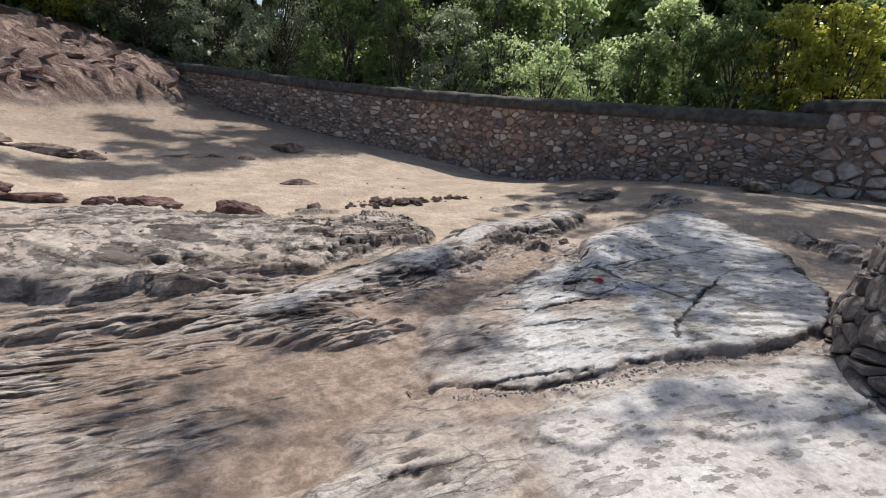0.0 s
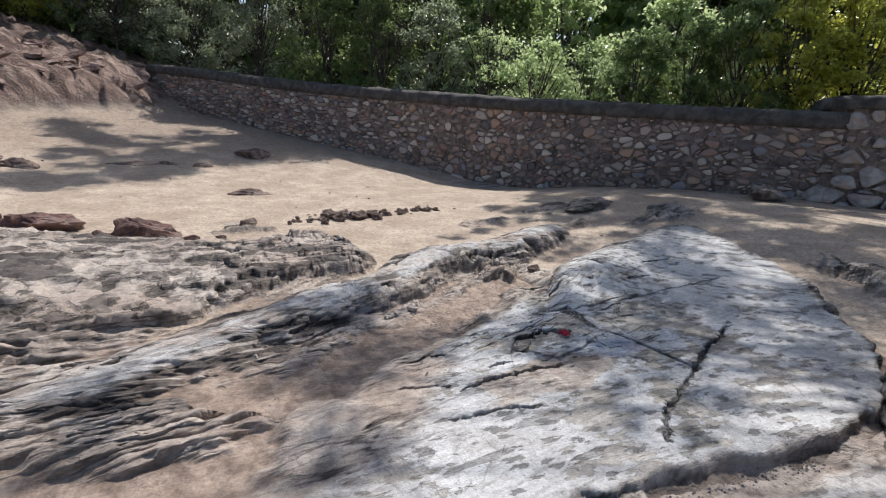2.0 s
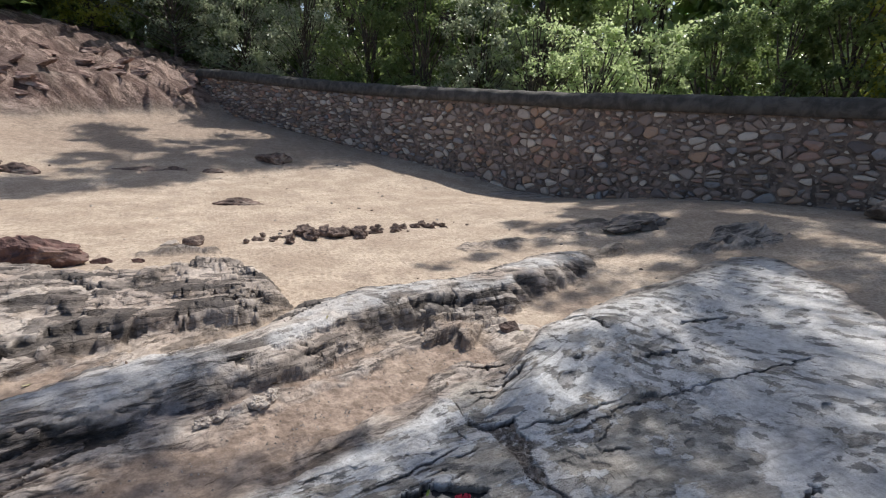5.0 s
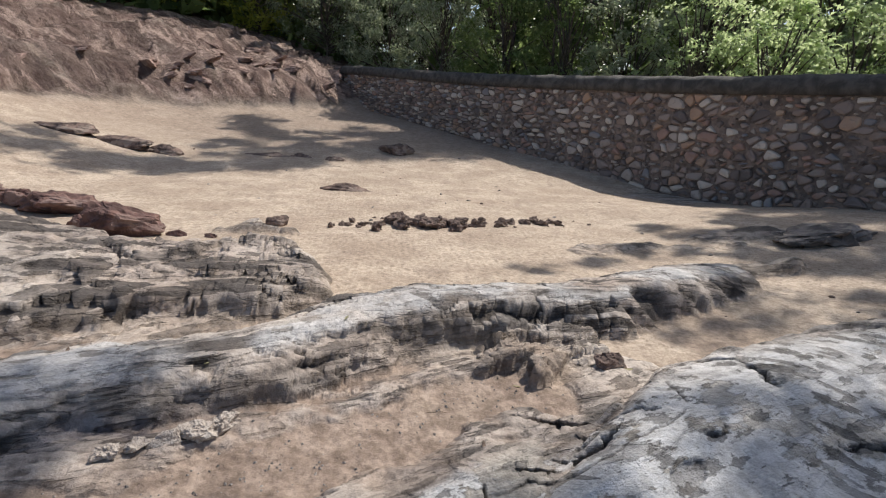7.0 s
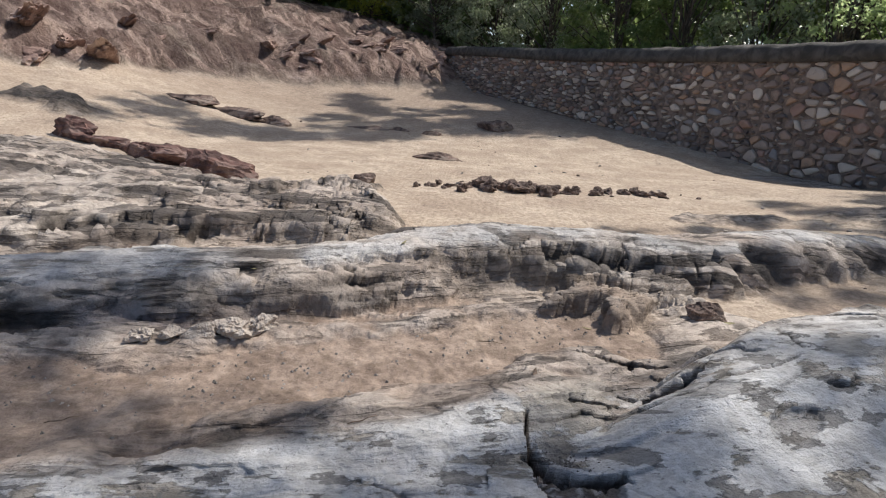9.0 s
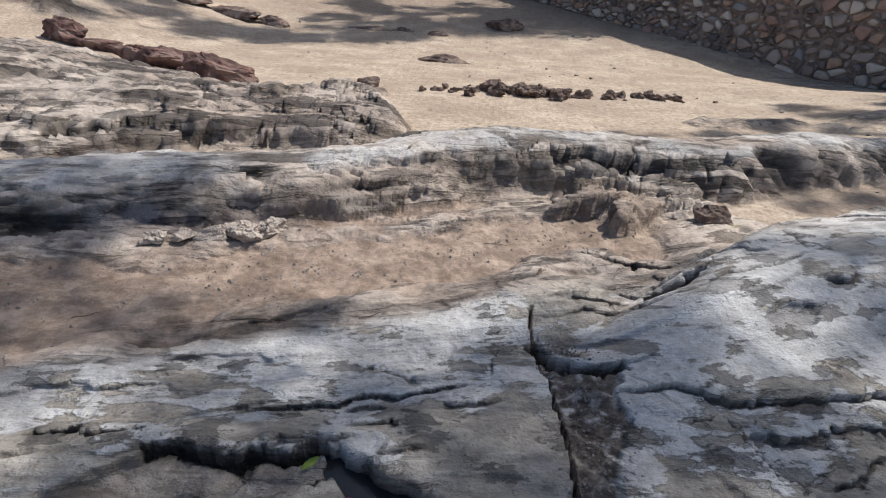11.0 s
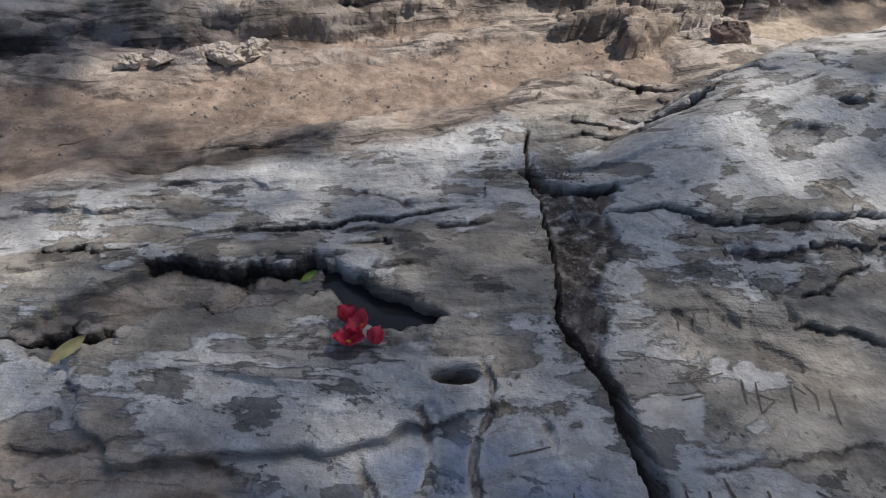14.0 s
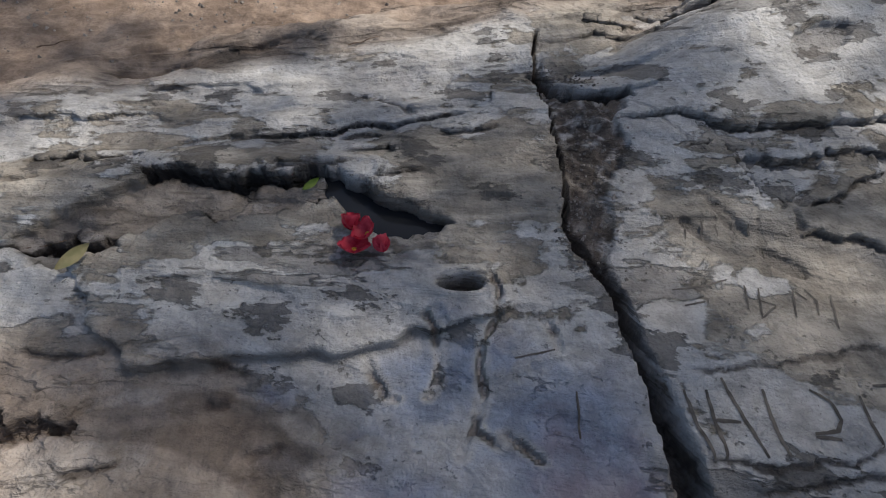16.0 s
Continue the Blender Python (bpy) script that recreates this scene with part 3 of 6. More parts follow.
POOL = [(-0.212, 0.575), (-0.171, 0.579), (-0.141, 0.555), (-0.117, 0.537), (-0.086, 0.529), (-0.047, 0.519), (-0.016, 0.508), (0.014, 0.489), (0.004, 0.476), (-0.022, 0.470), (-0.053, 0.459), (-0.084, 0.450), (-0.115, 0.465), (-0.143, 0.487), (-0.161, 0.511), (-0.188, 0.535)]
GAP_UPPER = [(-0.461, 0.535), (-0.424, 0.549), (-0.387, 0.543), (-0.351, 0.538), (-0.316, 0.535), (-0.283, 0.541), (-0.244, 0.553), (-0.204, 0.568)]
GAP_LOWER = [(-0.62, 0.385), (-0.576, 0.393), (-0.52, 0.42), (-0.466, 0.406), (-0.438, 0.422), (-0.41, 0.441), (-0.392, 0.459), (-0.363, 0.469), (-0.325, 0.455), (-0.29, 0.47), (-0.261, 0.48), (-0.221, 0.487), (-0.191, 0.503), (-0.161, 0.517)]
HOLLOW = [(-0.60, 0.39), (-0.549, 0.415), (-0.512, 0.421), (-0.485, 0.416), (-0.435, 0.408), (-0.431, 0.390), (-0.452, 0.374), (-0.478, 0.381), (-0.501, 0.35), (-0.55, 0.355)]
STEP_LINE = [(-0.399, 0.258), (-0.38, 0.235), (-0.364, 0.224), (-0.341, 0.228), (-0.311, 0.237), (-0.247, 0.247), (-0.182, 0.258), (-0.116, 0.272), (-0.087, 0.28), (-0.05, 0.295), (-0.016, 0.309)]
GROOVES = [[(-0.02, 0.337), (-0.002, 0.315), (0.008, 0.284), (0.007, 0.248), (-0.005, 0.229)], [(0.067, 0.409), (0.082, 0.373), (0.077, 0.338), (0.063, 0.305), (0.057, 0.274), (0.062, 0.238), (0.058, 0.211), (0.056, 0.19)],
           [(-0.087, 0.277), (-0.079, 0.254), (-0.059, 0.231), (-0.041, 0.223)], [(0.135, 0.344), (0.15, 0.321), (0.156, 0.296)], [(0.056, 0.19), (0.045, 0.171), (0.041, 0.159)], [(0.056, 0.19), (0.081, 0.175)], [(0.088, 0.188), (0.106, 0.174), (0.128, 0.163)]]
PURPLE = [(-0.10, 0.25), (-0.02, 0.30), (0.10, 0.315), (0.235, 0.29), (0.265, 0.14), (0.22, 0.06), (-0.06, 0.07), (-0.09, 0.12), (-0.03, 0.18)]
PATINA = [(-0.335, 0.36), (-0.29, 0.40), (-0.229, 0.40), (-0.16, 0.365), (-0.05, 0.372), (-0.01, 0.33), (-0.08, 0.29), (-0.184, 0.265), (-0.31, 0.265)]
STRIP = [(0.163, 0.99), (0.205, 0.875), (0.254, 0.838), (0.32, 0.845), (0.296, 0.757), (0.302, 0.682), (0.272, 0.618), (0.25, 0.537), (0.24, 0.473), (0.252, 0.407), (0.24, 0.366), (0.212, 0.432), (0.182, 0.457), (0.184, 0.551), (0.176, 0.666), (0.168, 0.825)]
WORN = [(-1.0, 0.2), (-0.545, 0.27), (-0.284, 0.29), (-0.15, 0.22), (-0.09, 0.10), (-0.1, -0.02), (-0.5, -0.1), (-1.0, -0.05)]
# strokes of old scratched writing that cannot be read
STROKES_A = [[(0.428, 0.426), (0.421, 0.384)], [(0.447, 0.423), (0.435, 0.371)], [(0.443, 0.401), (0.462, 0.394), (0.436, 0.372)], [(0.495, 0.423), (0.483, 0.377)], [(0.498, 0.421), (0.509, 0.408)], [(0.512, 0.426), (0.523, 0.407), (0.516, 0.383)],
             [(0.547, 0.421), (0.534, 0.363)], [(0.366, 0.535), (0.361, 0.502)], [(0.392, 0.538), (0.388, 0.505)], [(0.413, 0.535), (0.411, 0.511)], [(0.44, 0.54), (0.438, 0.516)], [(0.461, 0.535), (0.46, 0.518)],
             [(0.323, 0.409), (0.368, 0.418), (0.406, 0.434)], [(0.334, 0.383), (0.364, 0.392)], [(0.172, 0.245), (0.173, 0.19)], [(0.10, 0.285), (0.15, 0.297)]]
STROKES_B = [[(0.303, 0.259), (0.309, 0.219), (0.322, 0.179)], [(0.331, 0.261), (0.332, 0.227), (0.335, 0.18)], [(0.331, 0.224), (0.363, 0.224)], [(0.353, 0.278), (0.368, 0.23), (0.38, 0.183)], [(0.402, 0.268), (0.402, 0.233), (0.406, 0.187)],
             [(0.46, 0.272), (0.483, 0.26), (0.487, 0.236), (0.475, 0.222), (0.446, 0.217)], [(0.446, 0.213), (0.475, 0.212)], [(0.521, 0.27), (0.521, 0.229), (0.522, 0.207)], [(0.545, 0.285), (0.575, 0.288)]]


def soil_level(x, y):
    z = np.interp(y, [-3, 0.5, 1.6, 3, 5.5, 9, 10.8, 13.4, 16, 17.7, 19.5, 30], [-0.03, 0.03, 0.0, -0.04, -0.13, -0.15, -0.02, 0.26, 0.6, 0.82, 1.0, 1.4])
    z = z + 0.012 * np.clip(x, -6, 5) * smooth01((y - 8) / 5)
    z = z - 0.10 * np.exp(-((x - 5.4) / 1.6) ** 2 - ((y - 8.6) / 1.8) ** 2) + 0.36 * smooth01((x - 1.8) / 5) * smooth01((9 - y) / 4.5)
    z = z + 0.8 * smooth01((-3.4 - x) / 5) * smooth01((y - 4.5) / 5) * (1 - 0.6 * smooth01((y - 11) / 5))
    return z + 0.012 * fbm(x * 0.9, y * 0.9, 5, 3) + 0.006 * fbm(x * 6, y * 6, 6, 4, 0.6)


def build_ground():
    xs = steps(-20, -0.6, 0.66, 16, 0.0037, 0.0122, 1.5)
    ys = steps(-6, 0.12, 1.0, 28, 0.0037, 0.0122, 1.5)
    X, Y = np.meshgrid(xs, ys)
    wx, wy = X + 0.05 * fbm(X * 3, Y * 3, 31, 3), Y + 0.05 * fbm(X * 3, Y * 3, 41, 3)
    # the bedding turns from one ledge to the next
    lean = np.interp(Y, [-2, -1, 0.3, 1.1, 1.9, 2.5, 3.4, 4.6], [-0.2, -0.17, 0.0, 0.32, 0.44, 0.2, -0.15, -0.3])
    xc = 2.4 * np.tanh(X / 2.4)
    U, V = X + 0.25 * Y, Y - lean * xc
    c, s = math.cos(STRATA), math.sin(STRATA)
    U0, V0 = c * X + s * Y, -s * X + c * Y
    VS = V.copy()
    V = V + 0.05 * fbm(U * 1.5, V * 2.0, 77, 3)
    soil = soil_level(X, Y)
    # bedding relief: thin plates that dip away and end in ragged scarps on the near side
    warp = fbm(U * 0.55, V * 1.1, 11, 4, 0.55)

    def scarps(freq, bend, seed, sharp=0.16):
        ph = V * freq + bend * warp + 0.55 * fbm(U * freq * 0.10, V * freq * 0.30, seed, 5, 0.62)
        cell = np.floor(ph)
        f = ph - cell
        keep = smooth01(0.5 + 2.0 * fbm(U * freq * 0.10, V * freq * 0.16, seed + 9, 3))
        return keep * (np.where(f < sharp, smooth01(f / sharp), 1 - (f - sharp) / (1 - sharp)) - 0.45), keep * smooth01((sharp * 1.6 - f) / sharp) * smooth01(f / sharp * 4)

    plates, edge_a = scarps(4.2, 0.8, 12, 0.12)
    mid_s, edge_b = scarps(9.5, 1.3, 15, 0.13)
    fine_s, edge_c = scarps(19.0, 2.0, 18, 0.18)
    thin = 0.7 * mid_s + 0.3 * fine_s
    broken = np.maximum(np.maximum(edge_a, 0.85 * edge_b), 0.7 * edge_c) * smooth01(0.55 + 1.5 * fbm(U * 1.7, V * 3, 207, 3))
    rough = fbm(X * 11, Y * 11, 21, 4, 0.55)
    wu, wv = U + 0.10 * fbm(X * 2.2, Y * 2.2, 221, 3), V + 0.05 * fbm(X * 2.6, Y * 2.6, 225, 3)
    big_b, joint_a = blocks(wu * 2.6, wv * 6.0, 3)
    small_b, joint_b = blocks(wu * 6.5, wv * 14.0, 8)
    joint = np.maximum(smooth01((0.09 - joint_a) / 0.07), 0.6 * smooth01((0.12 - joint_b) / 0.1)) * smooth01(0.4 + 2 * fbm(X * 1.4, Y * 1.4, 229, 3))
    crag = 0.6 * (0.62 * big_b + 0.38 * small_b - 0.35 * joint)
    fu, fv = U + 0.09 * fbm(X * 3.1, Y * 3.1, 421, 4, 0.6), V + 0.04 * fbm(X * 3.6, Y * 3.6, 425, 4, 0.6)
    flake_a = flakes(fu * 2.6, fv * 6.4, 5)
    flake_b = flakes(fu * 6.5, fv * 16.0, 9)
    scale = 0.021 * flake_a + 0.009 * flake_b
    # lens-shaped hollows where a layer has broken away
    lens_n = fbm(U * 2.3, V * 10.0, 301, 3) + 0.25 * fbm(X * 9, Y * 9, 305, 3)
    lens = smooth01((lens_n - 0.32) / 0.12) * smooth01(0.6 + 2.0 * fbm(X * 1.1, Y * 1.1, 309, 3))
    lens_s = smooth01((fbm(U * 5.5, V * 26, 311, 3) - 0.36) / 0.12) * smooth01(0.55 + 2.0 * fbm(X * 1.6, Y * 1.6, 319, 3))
    near = smooth01((9 - np.hypot(X, Y - 2)) / 4)
    rock = np.full(X.shape, -0.35)
    blue, dark, red, stain_shade = (np.zeros(X.shape) for _ in range(4))

    def terrace(z, high, share):
        """Beds of that height: the rock drops from one to the next in short steep steps."""
        q = z / high + 0.9 * fbm(X * 1.5, Y * 1.5, 461, 4, 0.55)
        f = q - np.floor(q)
        return z + share * high * (smooth01((f - 0.5) / 0.3 + 0.5) - f)

    def lay(outline, top, edge, low=-0.25, rim=0.0):
        nonlocal rock
        d = poly_dist(wx, wy, outline) + 0.08 * plates
        m = smooth01((d + rim) / edge)
        rock = np.where(m > 0, np.maximum(rock, low + (top - low) * m), rock)
        return m, d

    # low bedrock under thin soil, over the whole near ground
    d = poly_dist(wx, wy, NEAR_ROCK)
    patch = fbm(U * 0.55, V * 1.3, 201, 4, 0.55)
    t_dist = line_dist(wx, wy, TROUGH)[0]
    trough = np.exp(-(t_dist / (0.20 + 0.08 * fbm(X * 2.5, Y * 2.5, 371, 3))) ** 2) * (1.15 + 0.5 * fbm(X * 4, Y * 4, 375, 3))
    fd = smooth01((poly_dist(wx, wy, FRONT_SLAB) - 0.12) / 0.15)
    nw_rock = smooth01((poly_dist(wx, wy, SLAB) + 0.75) / 0.25) * smooth01((1.6 - X) / 0.6)
    low_rock = soil + 0.010 + 0.040 * nw_rock + (0.055 * patch + 0.018 * plates + 0.006 * thin + 0.006 * rough + 0.03 * crag + 0.55 * scale - 0.02 * lens) * (1 - 0.72 * nw_rock) - 0.09 * trough - 0.12 * fd
    rock = np.where(d > -0.4, low_rock - 0.25 * smooth01((0.15 - d) / 0.5), rock)
    # layered outcrop
    top = 0.12 + 0.050 * plates + 0.008 * thin + 0.012 * rough + 0.034 * crag + 1.1 * scale + 0.05 * smooth01((X + 1.6) / 1.2) * smooth01((Y - 2.6) / 0.6) + 0.03 * patch
    top = top + 0.07 * smooth01((-2.5 - X) / 2.0) - 0.05 * lens - 0.02 * lens_s
    top = terrace(top, 0.05, 0.7)
    lay(OUTCROP, top, 0.34, -0.12, 0.12)
    lay(LEFT_ROCK, 0.08 + 0.03 * plates + 0.006 * thin + 0.01 * rough + 0.045 * crag + 0.65 * scale, 0.3, -0.1, 0.1)
    # whaleback ridge, steep on its near side
    d, side, share = line_dist(wx, wy, RIDGE)
    crest = np.interp(share, np.linspace(0, 1, len(RIDGE_TOP)), RIDGE_TOP)
    wide = np.where(side > 0, 0.46, 0.27 + 0.06 * fbm(U * 2, V * 0.5, 61, 2))
    prof = np.clip(1 - (d / wide) ** 2, -1.5, 1)
    ridge = -0.02 + (crest + 0.02) * prof + 0.008 * plates + 0.004 * thin + 0.005 * rough + scale * np.where(side > 0, 0.25, 0.25) * smooth01((1.05 - prof) / 0.3) + crag * np.where(side > 0, 0.012, 0.026) * smooth01((1.02 - prof) / 0.25) - (0.045 * lens + 0.02 * lens_s) * smooth01((1.05 - prof) / 0.3)
    ridge = terrace(ridge, 0.042, 0.45 * smooth01((1.0 - prof) / 0.15) * (side < 0) * smooth01(0.5 + 1.6 * fbm(X * 1.8, Y * 1.8, 463, 3)))
    rock = np.maximum(rock, ridge)
    blue += 0.75 * smooth01((prof - 0.76) / 0.18) * smooth01(0.7 + 1.4 * fbm(X * 2, Y * 2, 391, 3))
    # bluish shade on the ridge's near flank, put into the tint and dark masks
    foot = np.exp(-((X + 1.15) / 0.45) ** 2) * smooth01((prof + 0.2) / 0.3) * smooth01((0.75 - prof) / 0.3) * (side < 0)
    stain_shade += 0.35 * foot
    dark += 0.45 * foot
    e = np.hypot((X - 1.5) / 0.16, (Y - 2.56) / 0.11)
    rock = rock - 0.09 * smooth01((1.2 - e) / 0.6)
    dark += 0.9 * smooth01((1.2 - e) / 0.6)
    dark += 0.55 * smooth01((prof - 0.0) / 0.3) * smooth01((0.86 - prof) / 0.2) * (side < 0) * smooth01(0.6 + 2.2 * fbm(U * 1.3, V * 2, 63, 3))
    lay(NECK, 0.06 + 0.045 * plates + 0.01 * thin + 0.01 * rough + 0.06 * crag + scale, 0.22, -0.1, 0.03)
    # great slab
    d = poly_dist(wx, wy, SLAB)
    hump = 0.10 * np.exp(-(((U0 - 1.85) / 1.5) ** 2 + ((V0 - 0.78) / 0.30) ** 2))
    slab_top = 0.125 + hump + 0.12 * smooth01((X - 1.9) / 1.8) - 0.06 * smooth01((-0.4 - X) / 1.6)
    ragged = smooth01((0.42 - 0.28 * smooth01((0.1 - Y) / 0.3) - d) / 0.4)
    west = smooth01((-1.45 - X) / 0.6)
    flat_nw = smooth01((1.0 - X) / 0.5) * smooth01((Y - 0.1) / 0.3)
    calm = 1 - np.maximum(ragged * (1 - 0.72 * flat_nw), 0.7 * west)
    slab_top = slab_top + plates * (0.007 + 0.026 * (1 - calm)) + thin * (0.002 + 0.005 * (1 - calm)) + rough * (0.0016 + 0.006 * (1 - calm)) + (0.026 * crag + 0.6 * scale) * (1 - calm) * (1 - 0.6 * flat_nw) + flake_b * 0.0026 * smooth01((0.25 - X) / 0.2)
    m = smooth01((d + 0.03 + 0.06 * plates * (1 - 0.6 * flat_nw)) / (0.10 + 0.14 * smooth01((Y + 0.3) / 0.4) + 0.40 * smooth01((1.1 - X) / 0.9) * smooth01((Y - 0.2) / 0.5)))
    rock = np.where(m > 0, np.maximum(rock, soil - 0.04 + (slab_top - soil + 0.04) * m), rock)
    m_slab = smooth01((d - 0.05) / 0.3)
    worn = smooth01((poly_dist(wx, wy, WORN) + 0.02) / 0.06)
    south = smooth01((0.1 - Y) / 0.3)
    blue += np.maximum(m_slab, south * smooth01((d - 0.01) / 0.08)) * (1 - 0.45 * west) * smooth01((d - 0.06 + 0.05 * south + 0.2 * plates * (1 - 0.8 * south)) / (0.25 - 0.17 * south)) * (1 - 0.75 * worn)
    blue = np.maximum(blue, smooth01((d - 0.02) / 0.10) * smooth01((X + 1.1) / 0.4) * smooth01((0.5 - X) / 0.2) * smooth01((Y - 0.1) / 0.2) * (1 - 0.6 * worn))
    rock = rock + worn * (0.006 * thin + 0.003 * rough)
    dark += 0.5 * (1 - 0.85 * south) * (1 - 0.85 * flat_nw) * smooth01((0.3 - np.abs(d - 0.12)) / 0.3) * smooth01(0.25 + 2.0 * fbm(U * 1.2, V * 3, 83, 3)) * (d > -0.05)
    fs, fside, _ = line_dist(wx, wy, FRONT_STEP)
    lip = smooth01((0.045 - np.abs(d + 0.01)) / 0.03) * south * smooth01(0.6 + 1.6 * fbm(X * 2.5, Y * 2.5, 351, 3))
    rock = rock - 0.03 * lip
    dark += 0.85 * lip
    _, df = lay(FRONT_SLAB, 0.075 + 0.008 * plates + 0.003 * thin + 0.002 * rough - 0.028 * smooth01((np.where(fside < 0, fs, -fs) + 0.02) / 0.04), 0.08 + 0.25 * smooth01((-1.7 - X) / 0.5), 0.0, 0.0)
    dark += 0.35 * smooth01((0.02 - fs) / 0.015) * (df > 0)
    blue = np.maximum(blue, smooth01((df - 0.03) / (0.1 + 0.3 * smooth01((-1.7 - X) / 0.5))))
    # joints, hollows and cuts in the slab, all inside one window
    whole = rock, dark, X, Y, thin, stain_shade
    i0, i1 = np.searchsorted(xs, (-2.8, 3.3))
    j0, j1 = np.searchsorted(ys, (-1.0, 2.2))
    win = np.s_[j0:j1, i0:i1]
    rock, dark, X, Y, thin, stain_shade = (a[win] for a in whole)
    wob_x, wob_y = fbm(X * 14, Y * 14, 91, 4, 0.6), fbm(X * 14, Y * 14, 95, 4, 0.6)

    def cut(line, width, depth, jag=0.014, dirt_shade=0.0):
        nonlocal rock, dark
        dd, sd, _ = line_dist(X + jag * wob_x, Y + jag * wob_y, line)
        k = smooth01((width - dd) / (width * 0.5))
        rock = rock - depth * k
        dark = dark + dirt_shade * k
        return dd, sd
    dd, sd = cut(CRACK, np.interp(Y, [-0.3, 0.05, 0.3, 0.46, 0.52, 1.2], [0.022, 0.024, 0.015, 0.016, 0.007, 0.006]), 0.05, 0.007, 1.0)
    tight = smooth01((0.07 - dd) / 0.02)
    # the east side of the joint lies a little lower and has lost a strip
    rock = rock - 0.014 * (sd > 0) * smooth01((0.5 - dd) / 0.5) * smooth01((1.15 - Y) / 0.1) * smooth01((Y - 0.28) / 0.2)
    strip = smooth01((poly_dist(X + 0.012 * wob_x, Y + 0.012 * wob_y, STRIP) + 0.006) / 0.014)
    rock = rock - strip * (0.010 + 0.006 * thin - 0.007 * fbm(X * 45, Y * 45, 97, 3))
    dark = dark + strip * smooth01(0.9 + 1.2 * fbm(X * 34, Y * 34, 99, 3))
    cut(BRANCH, 0.026, 0.05, 0.02, 1.0)
    cut(TAIL, 0.02, 0.03, 0.02, 0.8)
    cut(ACROSS, 0.012, 0.014, 0.016, 0.6)
    cut(BROW, 0.026, 0.045, 0.02, 0.9)
    # the ledge's shadow along the wedge is coloured in as a dark line
    dd, sd = cut(WEDGE, 0.02, 0.035, 0.014, 0.9)
    rock = rock + 0.012 * (sd > 0) * smooth01((0.12 - dd) / 0.12) * (X > 0.18)
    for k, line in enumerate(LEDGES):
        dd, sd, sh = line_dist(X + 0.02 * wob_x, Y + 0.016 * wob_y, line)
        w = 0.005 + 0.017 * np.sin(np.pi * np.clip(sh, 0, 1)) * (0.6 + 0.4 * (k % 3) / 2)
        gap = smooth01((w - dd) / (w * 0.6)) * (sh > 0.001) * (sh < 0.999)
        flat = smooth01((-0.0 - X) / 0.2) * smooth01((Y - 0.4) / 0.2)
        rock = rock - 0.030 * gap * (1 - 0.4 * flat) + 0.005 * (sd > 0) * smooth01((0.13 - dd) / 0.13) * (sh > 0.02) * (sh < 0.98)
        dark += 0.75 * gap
    def step(line, rise, reach, jag=0.010):
        """A thin plate lies on the left hand of the line's way (the right, where rise is negative) and ends at it in a sharp edge."""
        side, rise = math.copysign(1, rise), abs(rise)
        px, py = [p[0] for p in line], [p[1] for p in line]
        a0, a1 = np.searchsorted(X[0], (min(px) - reach - 0.02, max(px) + reach + 0.02))
        b0, b1 = np.searchsorted(Y[:, 0], (min(py) - reach - 0.02, max(py) + reach + 0.02))
        q = np.s_[b0:b1, a0:a1]
        dd, sd, sh = line_dist(X[q] + jag * wob_x[q], Y[q] + jag * wob_y[q], line)
        ends = smooth01(sh * 7) * smooth01((1 - sh) * 7)
        off = np.where(sd * side > 0, dd, -dd)
        gap = ends * smooth01((0.005 - np.abs(off + 0.004)) / 0.003)
        rock[q] += rise * ends * smooth01((off + 0.002) / 0.004) * smooth01((reach - dd) / reach) - 0.5 * rise * gap
        # dirt and contact shade at the plate's foot, both as dark colour
        dark[q] += 0.8 * gap

    for line, rise, reach in PLATE_STEPS:
        step(line, rise, reach)
    # pool rim and gaps: black shade below the overhang is painted as dark colour
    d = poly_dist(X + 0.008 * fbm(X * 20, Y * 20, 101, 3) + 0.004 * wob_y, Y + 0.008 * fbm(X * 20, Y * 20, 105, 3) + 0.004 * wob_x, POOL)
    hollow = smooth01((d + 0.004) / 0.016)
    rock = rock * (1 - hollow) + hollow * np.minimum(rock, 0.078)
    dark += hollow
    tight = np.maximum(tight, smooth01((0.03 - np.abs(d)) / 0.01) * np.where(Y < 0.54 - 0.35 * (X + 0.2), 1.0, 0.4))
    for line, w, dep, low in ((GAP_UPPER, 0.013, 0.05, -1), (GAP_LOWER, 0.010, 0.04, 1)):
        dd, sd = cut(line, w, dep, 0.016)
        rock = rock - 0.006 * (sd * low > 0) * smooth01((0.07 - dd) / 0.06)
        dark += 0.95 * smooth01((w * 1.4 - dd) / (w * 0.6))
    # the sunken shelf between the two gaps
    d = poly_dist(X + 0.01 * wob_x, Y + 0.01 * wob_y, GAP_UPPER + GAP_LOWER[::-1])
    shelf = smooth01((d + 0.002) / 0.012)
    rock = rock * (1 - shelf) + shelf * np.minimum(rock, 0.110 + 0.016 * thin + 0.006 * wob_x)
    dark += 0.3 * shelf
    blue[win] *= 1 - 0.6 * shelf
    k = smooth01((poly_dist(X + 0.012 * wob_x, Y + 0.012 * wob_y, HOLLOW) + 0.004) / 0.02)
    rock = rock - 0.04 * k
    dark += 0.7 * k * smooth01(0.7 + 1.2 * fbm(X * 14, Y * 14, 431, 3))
    # rough broken rock between the pool and the cup
    k = smooth01((0.045 - np.hypot((X + 0.03) / 1.9, Y - 0.437)) / 0.03)
    rock = rock + k * (0.006 * fbm(X * 40, Y * 60, 435, 3) - 0.004)
    dark += 0.45 * k * smooth01(0.6 + 1.5 * fbm(X * 30, Y * 40, 437, 3))
